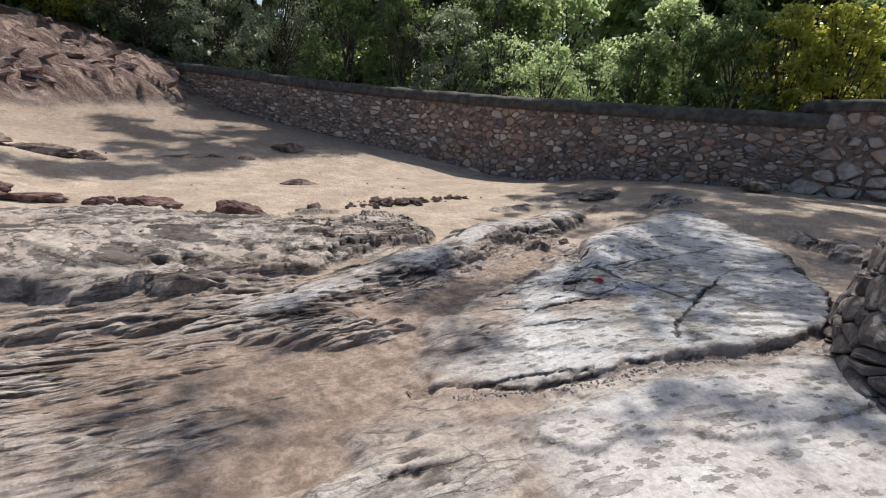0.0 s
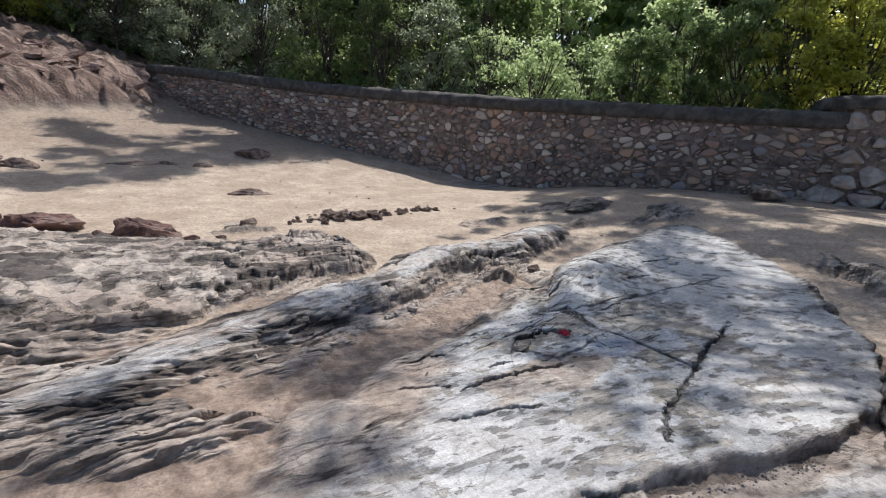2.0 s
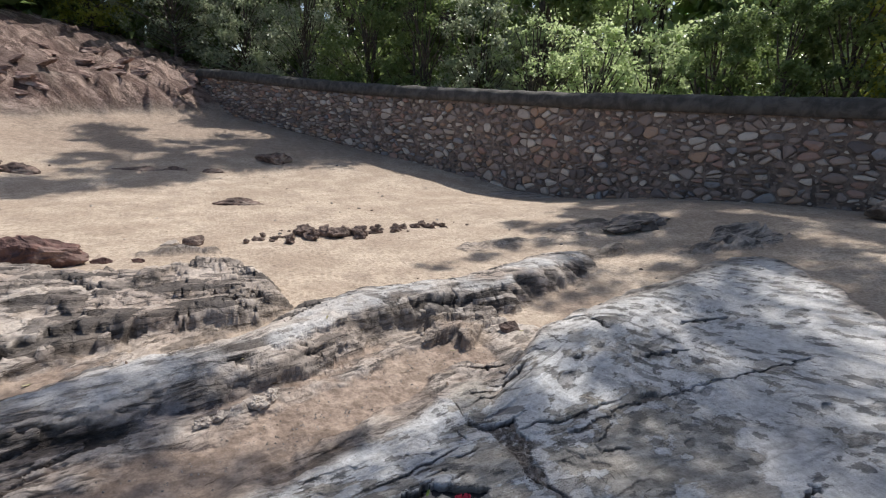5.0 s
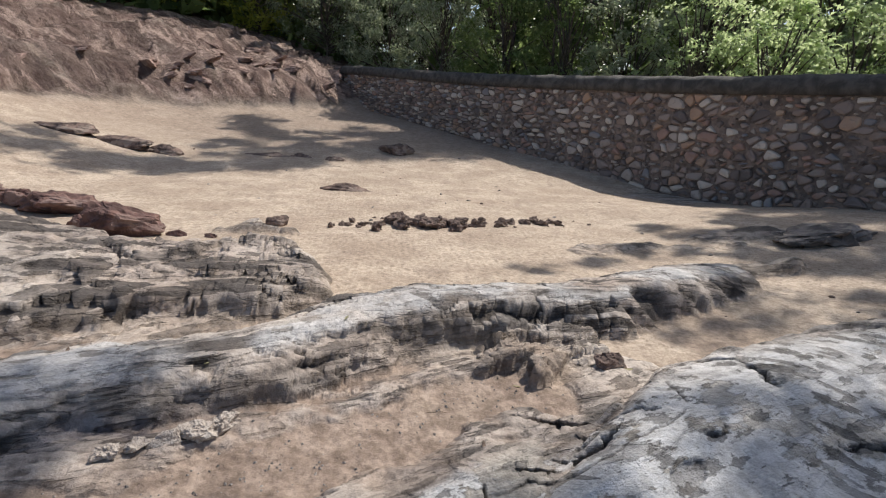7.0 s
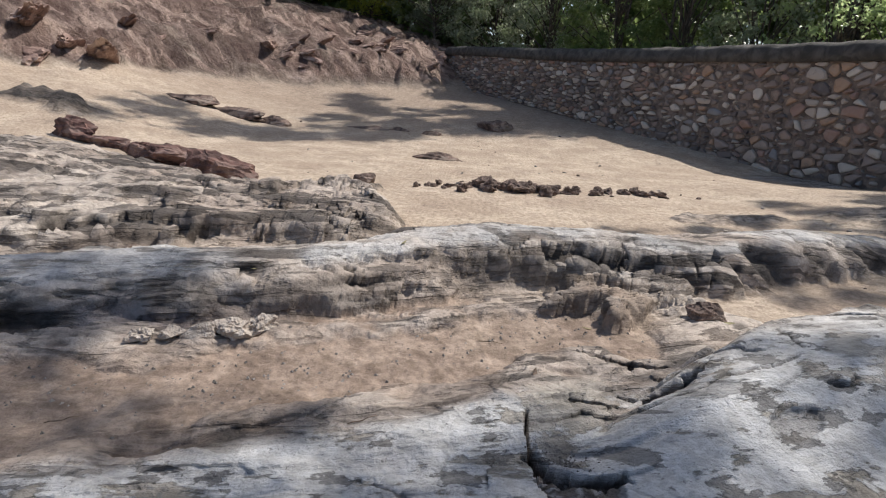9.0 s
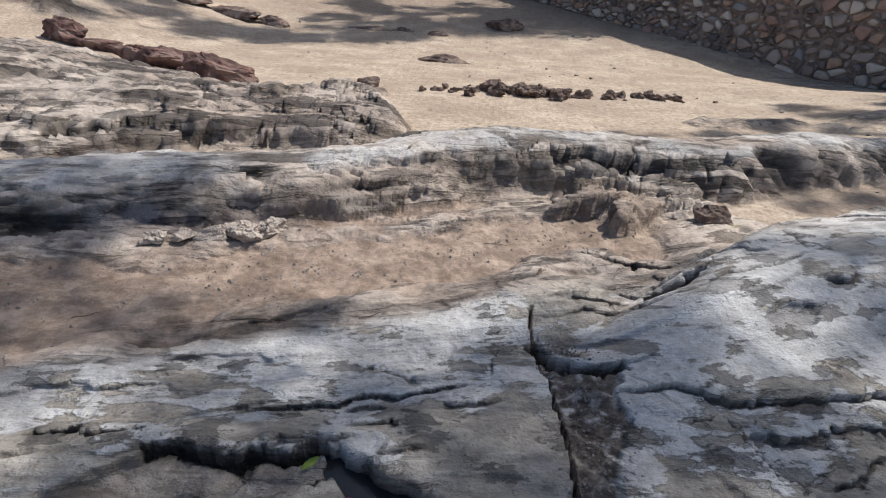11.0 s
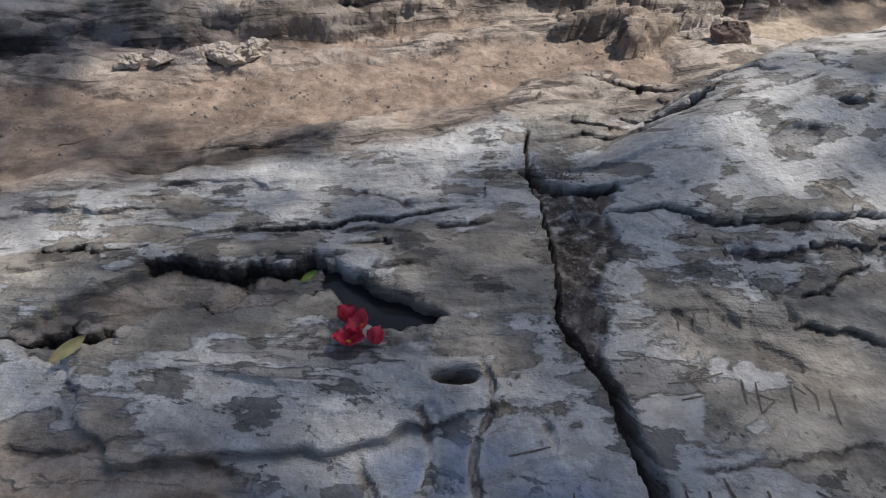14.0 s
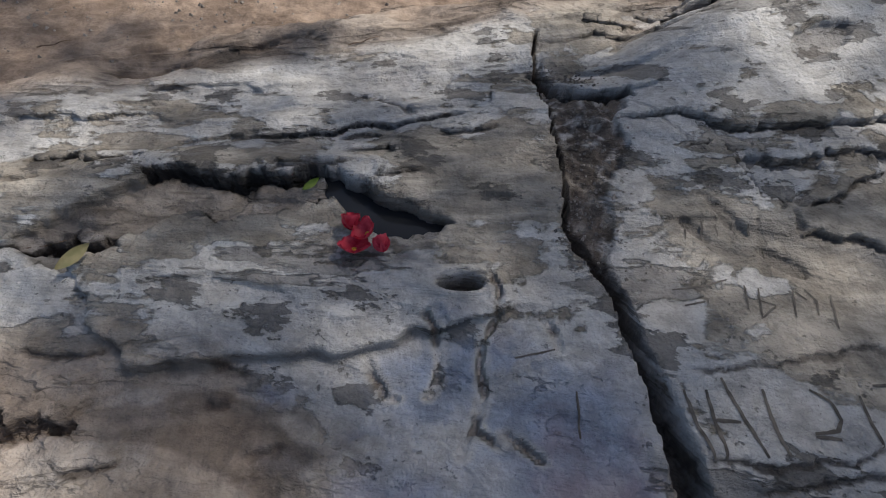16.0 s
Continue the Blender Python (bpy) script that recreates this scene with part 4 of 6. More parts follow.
    dd, sd, _ = line_dist(X + 0.01 * fbm(X * 15, Y * 15, 111, 2), Y + 0.01 * fbm(X * 15, Y * 15, 115, 2), STEP_LINE)
    rock = rock - 0.018 * smooth01((0.010 - np.where(sd > 0, dd, -dd)) / 0.012) * smooth01((0.22 - dd) / 0.2) * (Y < 0.36)
    dark += 0.5 * smooth01((0.008 - dd) / 0.006)
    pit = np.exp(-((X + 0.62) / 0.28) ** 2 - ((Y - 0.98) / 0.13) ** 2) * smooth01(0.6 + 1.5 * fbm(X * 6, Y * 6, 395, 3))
    # the small cup and the channels that run from it
    e = np.hypot((X - 0.027 - 0.3 * (Y - 0.385)) / 2.3, Y - 0.385)
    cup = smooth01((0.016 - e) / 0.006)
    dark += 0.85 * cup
    tight = np.maximum(tight, smooth01((0.045 - e) / 0.01))
    rock = rock - 0.03 * cup + 0.006 * np.exp(-((e - 0.021) / 0.006) ** 2)
    stain_shade += 0.85 * smooth01((poly_dist(X + 0.02 * wob_x, Y + 0.02 * wob_y, PURPLE) + 0.02) / 0.06) * smooth01(0.85 + 0.8 * fbm(X * 9, Y * 9, 191, 3))
    for cx, cy, rad in ((-0.19, 0.217, 0.03), (-0.072, 0.169, 0.03), (0.113, 0.28, 0.045), (-0.16, 0.15, 0.025), (0.004, 0.345, 0.03)):
        stain_shade += 0.6 * smooth01((rad - np.hypot((X - cx) / 1.5, Y - cy)) / rad) * smooth01(0.6 + 1.4 * fbm(X * 40, Y * 40, 193, 3))
    veins = np.zeros(X.shape)
    for g in GROOVES:
        dd, _, _ = line_dist(X + 0.005 * wob_x, Y + 0.005 * wob_y, g)
        rock = rock - 0.004 * smooth01((0.006 - dd) / 0.005) + 0.0015 * np.exp(-((dd - 0.010) / 0.004) ** 2)
        stain_shade -= 0.8 * smooth01((0.014 - dd) / 0.008)
        veins = np.maximum(veins, smooth01((0.006 - dd) / 0.005) * smooth01(0.6 + 1.5 * fbm(X * 30, Y * 30, 451, 3)))
    skin = np.maximum(smooth01((poly_dist(X + 0.02 * wob_x, Y + 0.02 * wob_y, PATINA) + 0.02) / 0.05), np.clip(stain_shade, 0, 1))
    # scoops on the east half
    for cx, cy, rx, ry, turn, dep in ((0.71, 1.0, 0.09, 0.04, 0.6, 0.016), (0.50, 0.47, 0.035, 0.016, -0.6, 0.008), (0.43, 0.55, 0.05, 0.012, -0.9, 0.006),
                                      (0.60, 0.62, 0.06, 0.018, 0.7, 0.007), (0.38, 0.52, 0.03, 0.012, -0.8, 0.006), (1.06, 0.80, 0.07, 0.035, 0.2, 0.03),
                                      (1.87, 0.44, 0.05, 0.03, 0.3, 0.02), (0.95, 0.45, 0.05, 0.02, 0.5, 0.012), (1.4, 0.75, 0.07, 0.025, 0.4, 0.012)):
        u = math.cos(turn) * (X - cx) + math.sin(turn) * (Y - cy)
        v = -math.sin(turn) * (X - cx) + math.cos(turn) * (Y - cy)
        r = np.hypot(u / rx, v / ry) + 0.25 * fbm(X * 18, Y * 18, 121, 2)
        k = smooth01((1.1 - r) / 0.4)
        rock = rock - dep * k
        dark += 0.45 * k
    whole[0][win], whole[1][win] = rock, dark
    rock, dark, X, Y, thin, stain_shade = whole
    # eroded red bank and the rising slope behind
    bd = poly_dist(X + 0.5 * fbm(X * 0.5, Y * 0.5, 131, 3), Y + 0.5 * fbm(X * 0.5, Y * 0.5, 135, 3), BANK + [(-400.0, -6.0), (-400.0, 400.0), (12.0, 400.0)])
    bank = np.interp(bd, [-1.5, 0, 0.5, 1.4, 3, 6, 14, 60], [-0.02, 0.14, 0.5, 0.95, 1.5, 2.4, 4.0, 8.0])
    lines = (0.55 * X + 0.85 * bd) * 0.75 + 1.3 * fbm(X * 0.35, Y * 0.35, 141, 3)
    saw = lines - np.floor(lines)
    saw = np.where(saw < 0.25, smooth01(saw / 0.25), 1 - (saw - 0.25) / 0.75)
    craggy = smooth01((bd + 0.2) / 0.8) * smooth01((9 - bd) / 4)
    bank = bank * smooth01((bd + 1.5) / 1.5) + craggy * (0.26 * (saw - 0.45) + 0.16 * fbm(X * 0.6, Y * 0.6, 145, 3, 0.5) + 0.14 * np.abs(fbm(X * 1.8, Y * 1.6, 147, 3)))
    # shadows between the bank's ledges, painted by the saw profile
    dark += 0.9 * craggy * smooth01(saw * 2 - 0.8) * smooth01(0.5 + 2 * fbm(X * 1.3, Y * 1.3, 149, 3))
    soil = soil + np.maximum(bank, 0)
    m_bank = smooth01((bd + 0.1) / 0.5)
    red += m_bank * smooth01(1.5 + 1.2 * fbm(X * 0.7, Y * 0.7, 155, 4))
    # hollows and broken edges: dirt and deep shade share this darkening
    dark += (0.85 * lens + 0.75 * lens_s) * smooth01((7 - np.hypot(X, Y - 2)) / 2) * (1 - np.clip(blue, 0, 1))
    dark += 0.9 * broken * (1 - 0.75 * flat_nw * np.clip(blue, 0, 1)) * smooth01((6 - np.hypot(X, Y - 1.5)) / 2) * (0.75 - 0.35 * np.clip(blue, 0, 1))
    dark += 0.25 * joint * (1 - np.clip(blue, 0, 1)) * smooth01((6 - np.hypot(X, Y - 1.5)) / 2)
    # low rocks that show through the soil
    for cx, cy, rx, ry, top, dk in (                                    (-1.2, 4.9, 0.4, 0.12, 0.07, 0.5), (2.3, 4.4, 0.9, 0.22, 0.05, 0.15), (3.6, 4.7, 0.8, 0.2, 0.05, 0.1), 
                                    (2.9, 3.5, 0.5, 0.2, 0.08, 0.4), (4.6, 3.1, 0.7, 0.3, 0.12, 0.3), (3.9, 0.1, 0.5, 0.4, 0.12, 0.3), (-6.5, 8.0, 0.9, 0.3, 0.15, 1)):
        r = np.hypot((X - cx) / rx, (Y - cy) / ry) + 0.5 * fbm(X * 2.2, Y * 2.2, 161, 4, 0.6)
        k = smooth01((1.25 - r) / 0.7)
        rock = np.maximum(rock, soil - 0.06 + (top + 0.05) * k * (1 + 0.5 * fbm(X * 2, Y * 2, 165, 3)))
        dark += dk * k
    lift = rock - soil + 0.012 * rough * near
    sand = 1 - smooth01((lift + 0.014) / 0.045)
    sand = np.clip(sand + 0.35 * smooth01(0.2 + fbm(X * 3, Y * 3, 171, 4)) * smooth01((0.07 - lift) / 0.07), 0, 1)
    dust = smooth01(0.25 + 1.6 * fbm(X * 0.8, Y * 1.1, 331, 4, 0.6)) * (1 - np.clip(blue, 0, 1)) * np.maximum(0.45, smooth01((1.2 - Y) / 0.6) * smooth01((-0.9 - X) / 0.7))
    sand[win] = np.maximum(sand[win] * (1 - 0.55 * pit), 0.22 * strip)
    sand[win] = np.maximum(sand[win], 0.62 * veins)
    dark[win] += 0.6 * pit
    sand = np.maximum(sand, 0.4 * worn * smooth01(0.6 + fbm(X * 5, Y * 5, 361, 3)))
    spill = np.exp(-(t_dist / (0.36 - 0.14 * smooth01((-0.9 - X) / 0.4))) ** 2) * smooth01(0.45 + 1.5 * fbm(X * 2.2, Y * 3.0, 381, 4, 0.6)) * (1 - np.clip(blue, 0, 1))
    sand = np.maximum(sand, 0.85 * spill)
    sand = np.maximum(sand, 0.25 * smooth01((df - 0.02) / 0.12) * smooth01(0.75 + 1.2 * fbm(X * 1.8, Y * 1.8, 401, 4)))
    sand = np.maximum(sand, 0.8 * dust * smooth01((0.16 - lift) / 0.12))
    Z = np.maximum(rock, soil) + 0.0035 * fbm(X * 30, Y * 30, 181, 2) * near * sand
    sand = np.where(m_bank > 0.01, np.maximum(0, sand * (1 - red)), sand)
    far = smooth01((np.hypot(X, Y) - 40) / 60)
    Z = Z * (1 - far) + 0.5 * far
    # broken edges hang over a little: high parts lean out over the drop, low parts run in below them
    def soften(a, n):
        for axis in (0, 1):
            c = np.cumsum(np.concatenate([np.repeat(np.take(a, [0], axis), n + 1, axis), a, np.repeat(np.take(a, [-1], axis), n, axis)], axis), axis)
            m = c.shape[axis]
            a = (np.take(c, range(2 * n + 1, m), axis) - np.take(c, range(0, m - 2 * n - 1), axis)) / (2 * n + 1)
        return a
    gy, gx = np.gradient(soften(Z, 1), ys, xs)
    steep = np.hypot(gx, gy)
    lean_by = np.clip(1.25 * (Z - soften(Z, 4)), -0.014, 0.014) * smooth01((steep - 0.15) / 0.5) * smooth01((6.5 - np.hypot(X, Y - 1.5)) / 2) * (1 - 0.8 * sand) / (steep + 1e-6)
    close = smooth01((1.9 - np.hypot(X, Y - 0.6)) / 0.5) * np.clip(m, 0, 1)
    keep = 1 - 0.62 * close
    keep[win] *= 1 - tight
    lean_by = lean_by * keep
    PX, PY = X - lean_by * gx, Y - lean_by * gy
    flaked = smooth01(0.5 + 1.1 * fbm(X * 1.9, Y * 2.6, 441, 4, 0.55)) * smooth01((3.0 - np.hypot(X, Y - 0.5)) / 1.5)
    flaked = np.maximum(flaked, 0.9 * worn) + 0.12 * smooth01((0.15 - X) / 0.2) * smooth01((Y - 0.55) / 0.15)
    flaked[win] -= 1.3 * skin
    flaked -= 0.35 * smooth01((0.2 - X) / 0.2) * smooth01((X + 0.6) / 0.2) * smooth01((Y - 0.55) / 0.1)
    flaked -= 0.55 * smooth01((np.hypot(X - 0.1, Y - 0.5) - 0.9) / 0.5)
    rows, cols = X.shape
    me = bpy.data.meshes.new("ground")
    idx = np.arange(rows * cols).reshape(rows, cols)
    quads = np.stack([idx[:-1, :-1], idx[:-1, 1:], idx[1:, 1:], idx[1:, :-1]], -1).reshape(-1, 4)
    me.vertices.add(rows * cols)
    me.vertices.foreach_set("co", np.stack([PX, PY, Z], -1).astype(np.float32).ravel())
    me.loops.add(quads.size)
    me.loops.foreach_set("vertex_index", quads.astype(np.int32).ravel())
    me.polygons.add(len(quads))
    me.polygons.foreach_set("loop_start", np.arange(0, quads.size, 4, dtype=np.int32))
    me.polygons.foreach_set("loop_total", np.full(len(quads), 4, dtype=np.int32))
    me.update(calc_edges=True)
    me.polygons.foreach_set("use_smooth", np.ones(len(quads), bool))
    for k, v in (("sand", sand), ("blue", np.clip(blue, 0, 1)), ("dark", np.clip(dark, 0, 1)), ("red", np.clip(red, 0, 1)), ("stain_shade", np.clip(stain_shade, 0, 0.8)), ("bed_u", U), ("bed_v", VS + 1.3 * Z), ("pale", 1.3 * smooth01(df / 0.2) + smooth01((np.hypot(X - 0.05, Y - 0.55) - 0.75) / 0.5) * smooth01(0.9 + 0.8 * fbm(X * 2, Y * 2, 341, 3))),
                 ("flaked", flaked),
                 ("slashed", smooth01((X + 0.8 * Y - 1.5) / 0.5) * smooth01(0.7 + 1.5 * fbm(X * 1.5, Y * 1.5, 345, 3))),
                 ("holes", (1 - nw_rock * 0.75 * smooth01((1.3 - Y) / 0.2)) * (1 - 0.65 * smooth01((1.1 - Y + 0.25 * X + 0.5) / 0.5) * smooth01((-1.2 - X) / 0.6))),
                 ("brown", smooth01((2.3 - Y) / 0.7 + 0.8 * fbm(X * 1.5, Y * 1.5, 211, 3)) * smooth01((2.5 - X) / 0.8) + 0.6 * smooth01((Y - 10.5) / 3.5))):
        a = me.attributes.new(k, "FLOAT", "POINT")
        a.data.foreach_set("value", v.astype(np.float32).ravel())
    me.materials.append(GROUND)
    me.validate()
    ob = tagged(new("ground", me), "uneven grey bedrock slabs with pale sandy soil in the hollows", "ground", kind="structure")
    return ob, (xs, ys, Z)


ground, FIELD = build_ground()


def ground_z(x, y):
    xs, ys, Z = FIELD
    i, j = int(np.clip(np.searchsorted(xs, x), 1, len(xs) - 1)), int(np.clip(np.searchsorted(ys, y), 1, len(ys) - 1))
    fx, fy = (x - xs[i - 1]) / (xs[i] - xs[i - 1]), (y - ys[j - 1]) / (ys[j] - ys[j - 1])
    a = Z[j - 1, i - 1] * (1 - fx) + Z[j - 1, i] * fx
    b = Z[j, i - 1] * (1 - fx) + Z[j, i] * fx
    return float(a * (1 - fy) + b * fy)


# ---- rubble walls ----
def clip_cell(poly, px, py, nx, ny):
    """Keeps the part of poly on the side of (px, py) away from the way (nx, ny)."""
    out = []
    for k in range(len(poly)):
        a, b = poly[k], poly[(k + 1) % len(poly)]
        da, db = (a[0] - px) * nx + (a[1] - py) * ny, (b[0] - px) * nx + (b[1] - py) * ny
        if da <= 0:
            out.append(a)
        if (da < 0 < db) or (db < 0 < da):
            t = da / (da - db)
            out.append((a[0] + t * (b[0] - a[0]), a[1] + t * (b[1] - a[1])))
    return out


def rubble_cells(length, height, size, rng, flat=1.75):
    """Outlines of fitted stones over a face, as lists of (along, up)."""
    seeds, ny = [], max(2, round(height / (size * 0.78)))
    for j in range(ny):
        n = max(2, round(length / (size * flat * rng.uniform(0.8, 1.15))))
        for i in range(n):
            seeds.append(((i + 0.5 + rng.uniform(-0.55, 0.55)) * length / n, (j + 0.5 + rng.uniform(-0.45, 0.45)) * height / ny))
    pts = np.array(seeds)
    w = np.array([rng.uniform(-0.035, 0.035) for _ in seeds]) * size * 7
    cells = []
    for i, (sx, sy) in enumerate(pts):
        d = ((pts[:, 0] - sx) / flat) ** 2 + (pts[:, 1] - sy) ** 2
        poly = [(max(0, sx - 1.2), 0), (min(length, sx + 1.2), 0), (min(length, sx + 1.2), height), (max(0, sx - 1.2), height)]
        for j in np.argsort(d)[1:16]:
            ox, oy = pts[j]
            nx, nyy = (ox - sx) / flat ** 2, oy - sy
            k = 0.5 + (w[i] - w[j]) / max(0.05, math.sqrt(d[j]))
            poly = clip_cell(poly, sx + k * (ox - sx), sy + k * (oy - sy), nx, nyy)
            if len(poly) < 3:
                break
        if len(poly) >= 3:
            cells.append(poly)
    return cells


def stone_mesh(poly, place, rng, gap, proud):
    """A worn stone with that outline: place(along, up, out) gives the point in the world."""
    cx, cy = sum(p[0] for p in poly) / len(poly), sum(p[1] for p in poly) / len(poly)
    r = min(math.hypot(p[0] - cx, p[1] - cy) for p in poly)
    k = max(0.35, 1 - gap * rng.choice((0.3, 0.5, 0.9, 1.4, 2.2, 3.2)) / max(r, 0.03))
    kx, ky = (k * rng.uniform(0.88, 1.0), k * rng.uniform(0.86, 1.0)) if gap > 0.01 else (k, k)
    ring = [(cx + (p[0] - cx) * kx, cy + (p[1] - cy) * ky) for p in poly]
    cut = []
    for i in range(len(ring)):
        a, b = ring[i], ring[(i + 1) % len(ring)]
        if math.hypot(a[0] - b[0], a[1] - b[1]) < 0.02:
            cut.append(((a[0] + b[0]) / 2, (a[1] + b[1]) / 2))
            continue
        u, v = rng.uniform(0.10, 0.36), rng.uniform(0.64, 0.90)
        cut += [(a[0] + (b[0] - a[0]) * u, a[1] + (b[1] - a[1]) * u), (a[0] + (b[0] - a[0]) * v, a[1] + (b[1] - a[1]) * v)]
    n = len(cut)
    verts, faces = [], []
    tx, ty = rng.uniform(-0.25, 0.25), rng.uniform(-0.25, 0.25)
    for scale, out in ((1.0, -0.05), (1.0, proud * 0.35), (0.86, proud * 0.85), (0.45, proud * 1.1)):
        for x, y in cut:
            ox, oy = (x - cx) * scale, (y - cy) * scale
            jag = rng.uniform(-0.1, 0.1) * proud if out > 0 else 0
            verts.append(place(cx + ox, cy + oy, out + jag + (tx * ox + ty * oy) * (out > 0)))
    for q in range(3):
        for i in range(n):
            j = (i + 1) % n
            faces.append((q * n + i, q * n + j, q * n + n + j, q * n + n + i))
    faces.append(tuple(range(3 * n, 4 * n)))
    return verts, faces


def along_line(pts):
    seg = [math.dist(pts[i][:2], pts[i + 1][:2]) for i in range(len(pts) - 1)]
    total = sum(seg)

    def at(s):
        s = min(max(s, 0), total - 1e-6)
        for i, L in enumerate(seg):
            if s <= L:
                break
            s -= L
        a, b, t = pts[i], pts[i + 1], s / L
        return [a[k] + (b[k] - a[k]) * t for k in range(len(a))], ((b[0] - a[0]) / L, (b[1] - a[1]) / L)
    return at, total


def smooth_line(pts, times=2):
    for _ in range(times):
        out = [pts[0]]
        for a, b in zip(pts, pts[1:]):
            out += [tuple(a[k] * 0.75 + b[k] * 0.25 for k in range(len(a))), tuple(a[k] * 0.25 + b[k] * 0.75 for k in range(len(a)))]
        pts = out + [pts[-1]]
    return pts


def rubble_wall(name, label, line, depth, size, batter, cap, rng, parts_from=None, mats=(STONE, MORTAR, COPING), cap_wide=0.07, gap=0.014, proud=0.05, flat=1.75):
    """line: (x, y, bottom, top). The face is on the right hand of the line's way; cap is the coping's height."""
    at, total = along_line(line)
    root = tagged(new(name), label, "wall", kind="structure")

    def place(s, v, out):
        p, (dx, dy) = at(s)
        h = p[3] - cap - p[2]
        lean = batter * (1 - v) * h
        return (p[0] + dy * (out + lean), p[1] - dx * (out + lean), p[2] + v * h)
    n = max(2, round(total / 0.4))
    verts, faces = [], []
    for i in range(n + 1):
        s = total * i / n
        p, (dx, dy) = at(s)
        a, b = place(s, 0, -0.006), place(s, 1, -0.006)
        verts += [(a[0], a[1], a[2] - 0.4), b, (p[0] - dy * depth, p[1] + dx * depth, p[3] - cap), (p[0] - dy * depth, p[1] + dx * depth, p[2] - 0.4)]
        if i:
            k = 4 * i
            faces += [(k - 4, k, k + 1, k - 3), (k - 3, k + 1, k + 2, k - 2), (k - 2, k + 2, k + 3, k - 1)]
    faces += [(0, 1, 2, 3), (4 * n + 3, 4 * n + 2, 4 * n + 1, 4 * n)]
    part("core", mesh_of("core", verts, faces, mats[1], False), root, "dark mortar core")
    if cap > 0:
        verts, faces = [], []
        prof = [(cap_wide, 0.0), (cap_wide + 0.015, 0.35), (cap_wide - 0.01, 0.75), (cap_wide - 0.09, 0.98), (-depth * 0.5, 1.06), (-depth + 0.03, 0.96), (-depth - 0.06, 0.6), (-depth - 0.06, 0.0)]
        m = max(2, round(total / 0.12))
        for i in range(m + 1):
            p, (dx, dy) = at(total * i / m)
            for k, (o, v) in enumerate(prof):
                j = 0.022 * (noise.noise((i * 0.31, k * 1.7, 3.0)) + noise.noise((i * 1.13, k * 2.9, 9.0)))
                verts.append((p[0] + dy * (o + j), p[1] - dx * (o + j), p[3] - cap + cap * v + (j if 0 < v else 0)))
        q = len(prof)
        for i in range(m):
            for k in range(q - 1):
                faces.append((i * q + k, (i + 1) * q + k, (i + 1) * q + k + 1, i * q + k + 1))
            faces.append((i * q + q - 1, (i + 1) * q + q - 1, (i + 1) * q, i * q))
        faces += [tuple(range(q)), tuple(range(m * q + q - 1, m * q - 1, -1))]
        part("coping", mesh_of("coping", verts, faces, mats[2]), root, "dark weathered cement coping")
    height = np.mean([p[3] - cap - p[2] for p in line])
    rest_v, rest_f, count = [], [], 0
    cells = rubble_cells(total, height, size, rng, flat)
    cells.sort(key=lambda c: -c[0][0] if parts_from == "end" else c[0][0])
    for poly in cells:
        v, f = stone_mesh(poly, lambda s, u, o: place(s, u / height, o), rng, gap, proud * rng.uniform(0.6, 1.5))
        if count < 290:
            part("stone", mesh_of("stone", v, f, mats[0], False), root)
        else:
            k = len(rest_v)
            rest_v += v
            rest_f += [tuple(i + k for i in face) for face in f]
        count += 1
    if rest_v:
        tagged(part("far_stones", mesh_of("far_stones", rest_v, rest_f, mats[0], False), root, "many small fitted rubble stones"), kind="stuff")
    return root


rng = random.Random(4)
MAIN = smooth_line([(-1.2, 20.7, 1.05, 2.5), (-0.5, 19.5, 1.0, 2.47), (1.7, 15.9, 0.62, 2.21), (3.1, 13.45, 0.28, 2.08), (4.7, 10.9, -0.04, 2.02), (5.8, 8.9, -0.27, 1.97),
                    (7.1, 6.25, -0.02, 1.97), (8.1, 4.25, 0.14, 1.97), (8.9, 2.6, 0.22, 1.98)])
rubble_wall("wall_main", "long rubble stone wall with a dark cement coping", MAIN, 0.45, 0.122, 0.03, 0.30, rng, "end", gap=0.015, proud=0.042)
PIER_STONE = simple_rock("pier_stone", (0.27, 0.235, 0.215), (0.52, 0.475, 0.435), 5, 0.85, (0.46, 0.31, 0.235))
PIER = [(9.6, 3.5, 0.12, 2.22), (8.84, 3.0, 0.16, 2.27), (9.28, 1.7, 0.2, 2.34), (10.2, -0.9, 0.25, 2.45)]
rubble_wall("wall_pier", "thicker rubble stone wall of large grey blocks", smooth_line(PIER, 1), 0.6, 0.27, 0.22, 0.24, rng, None, (PIER_STONE, MORTAR, COPING), gap=0.026, proud=0.06, flat=1.35)


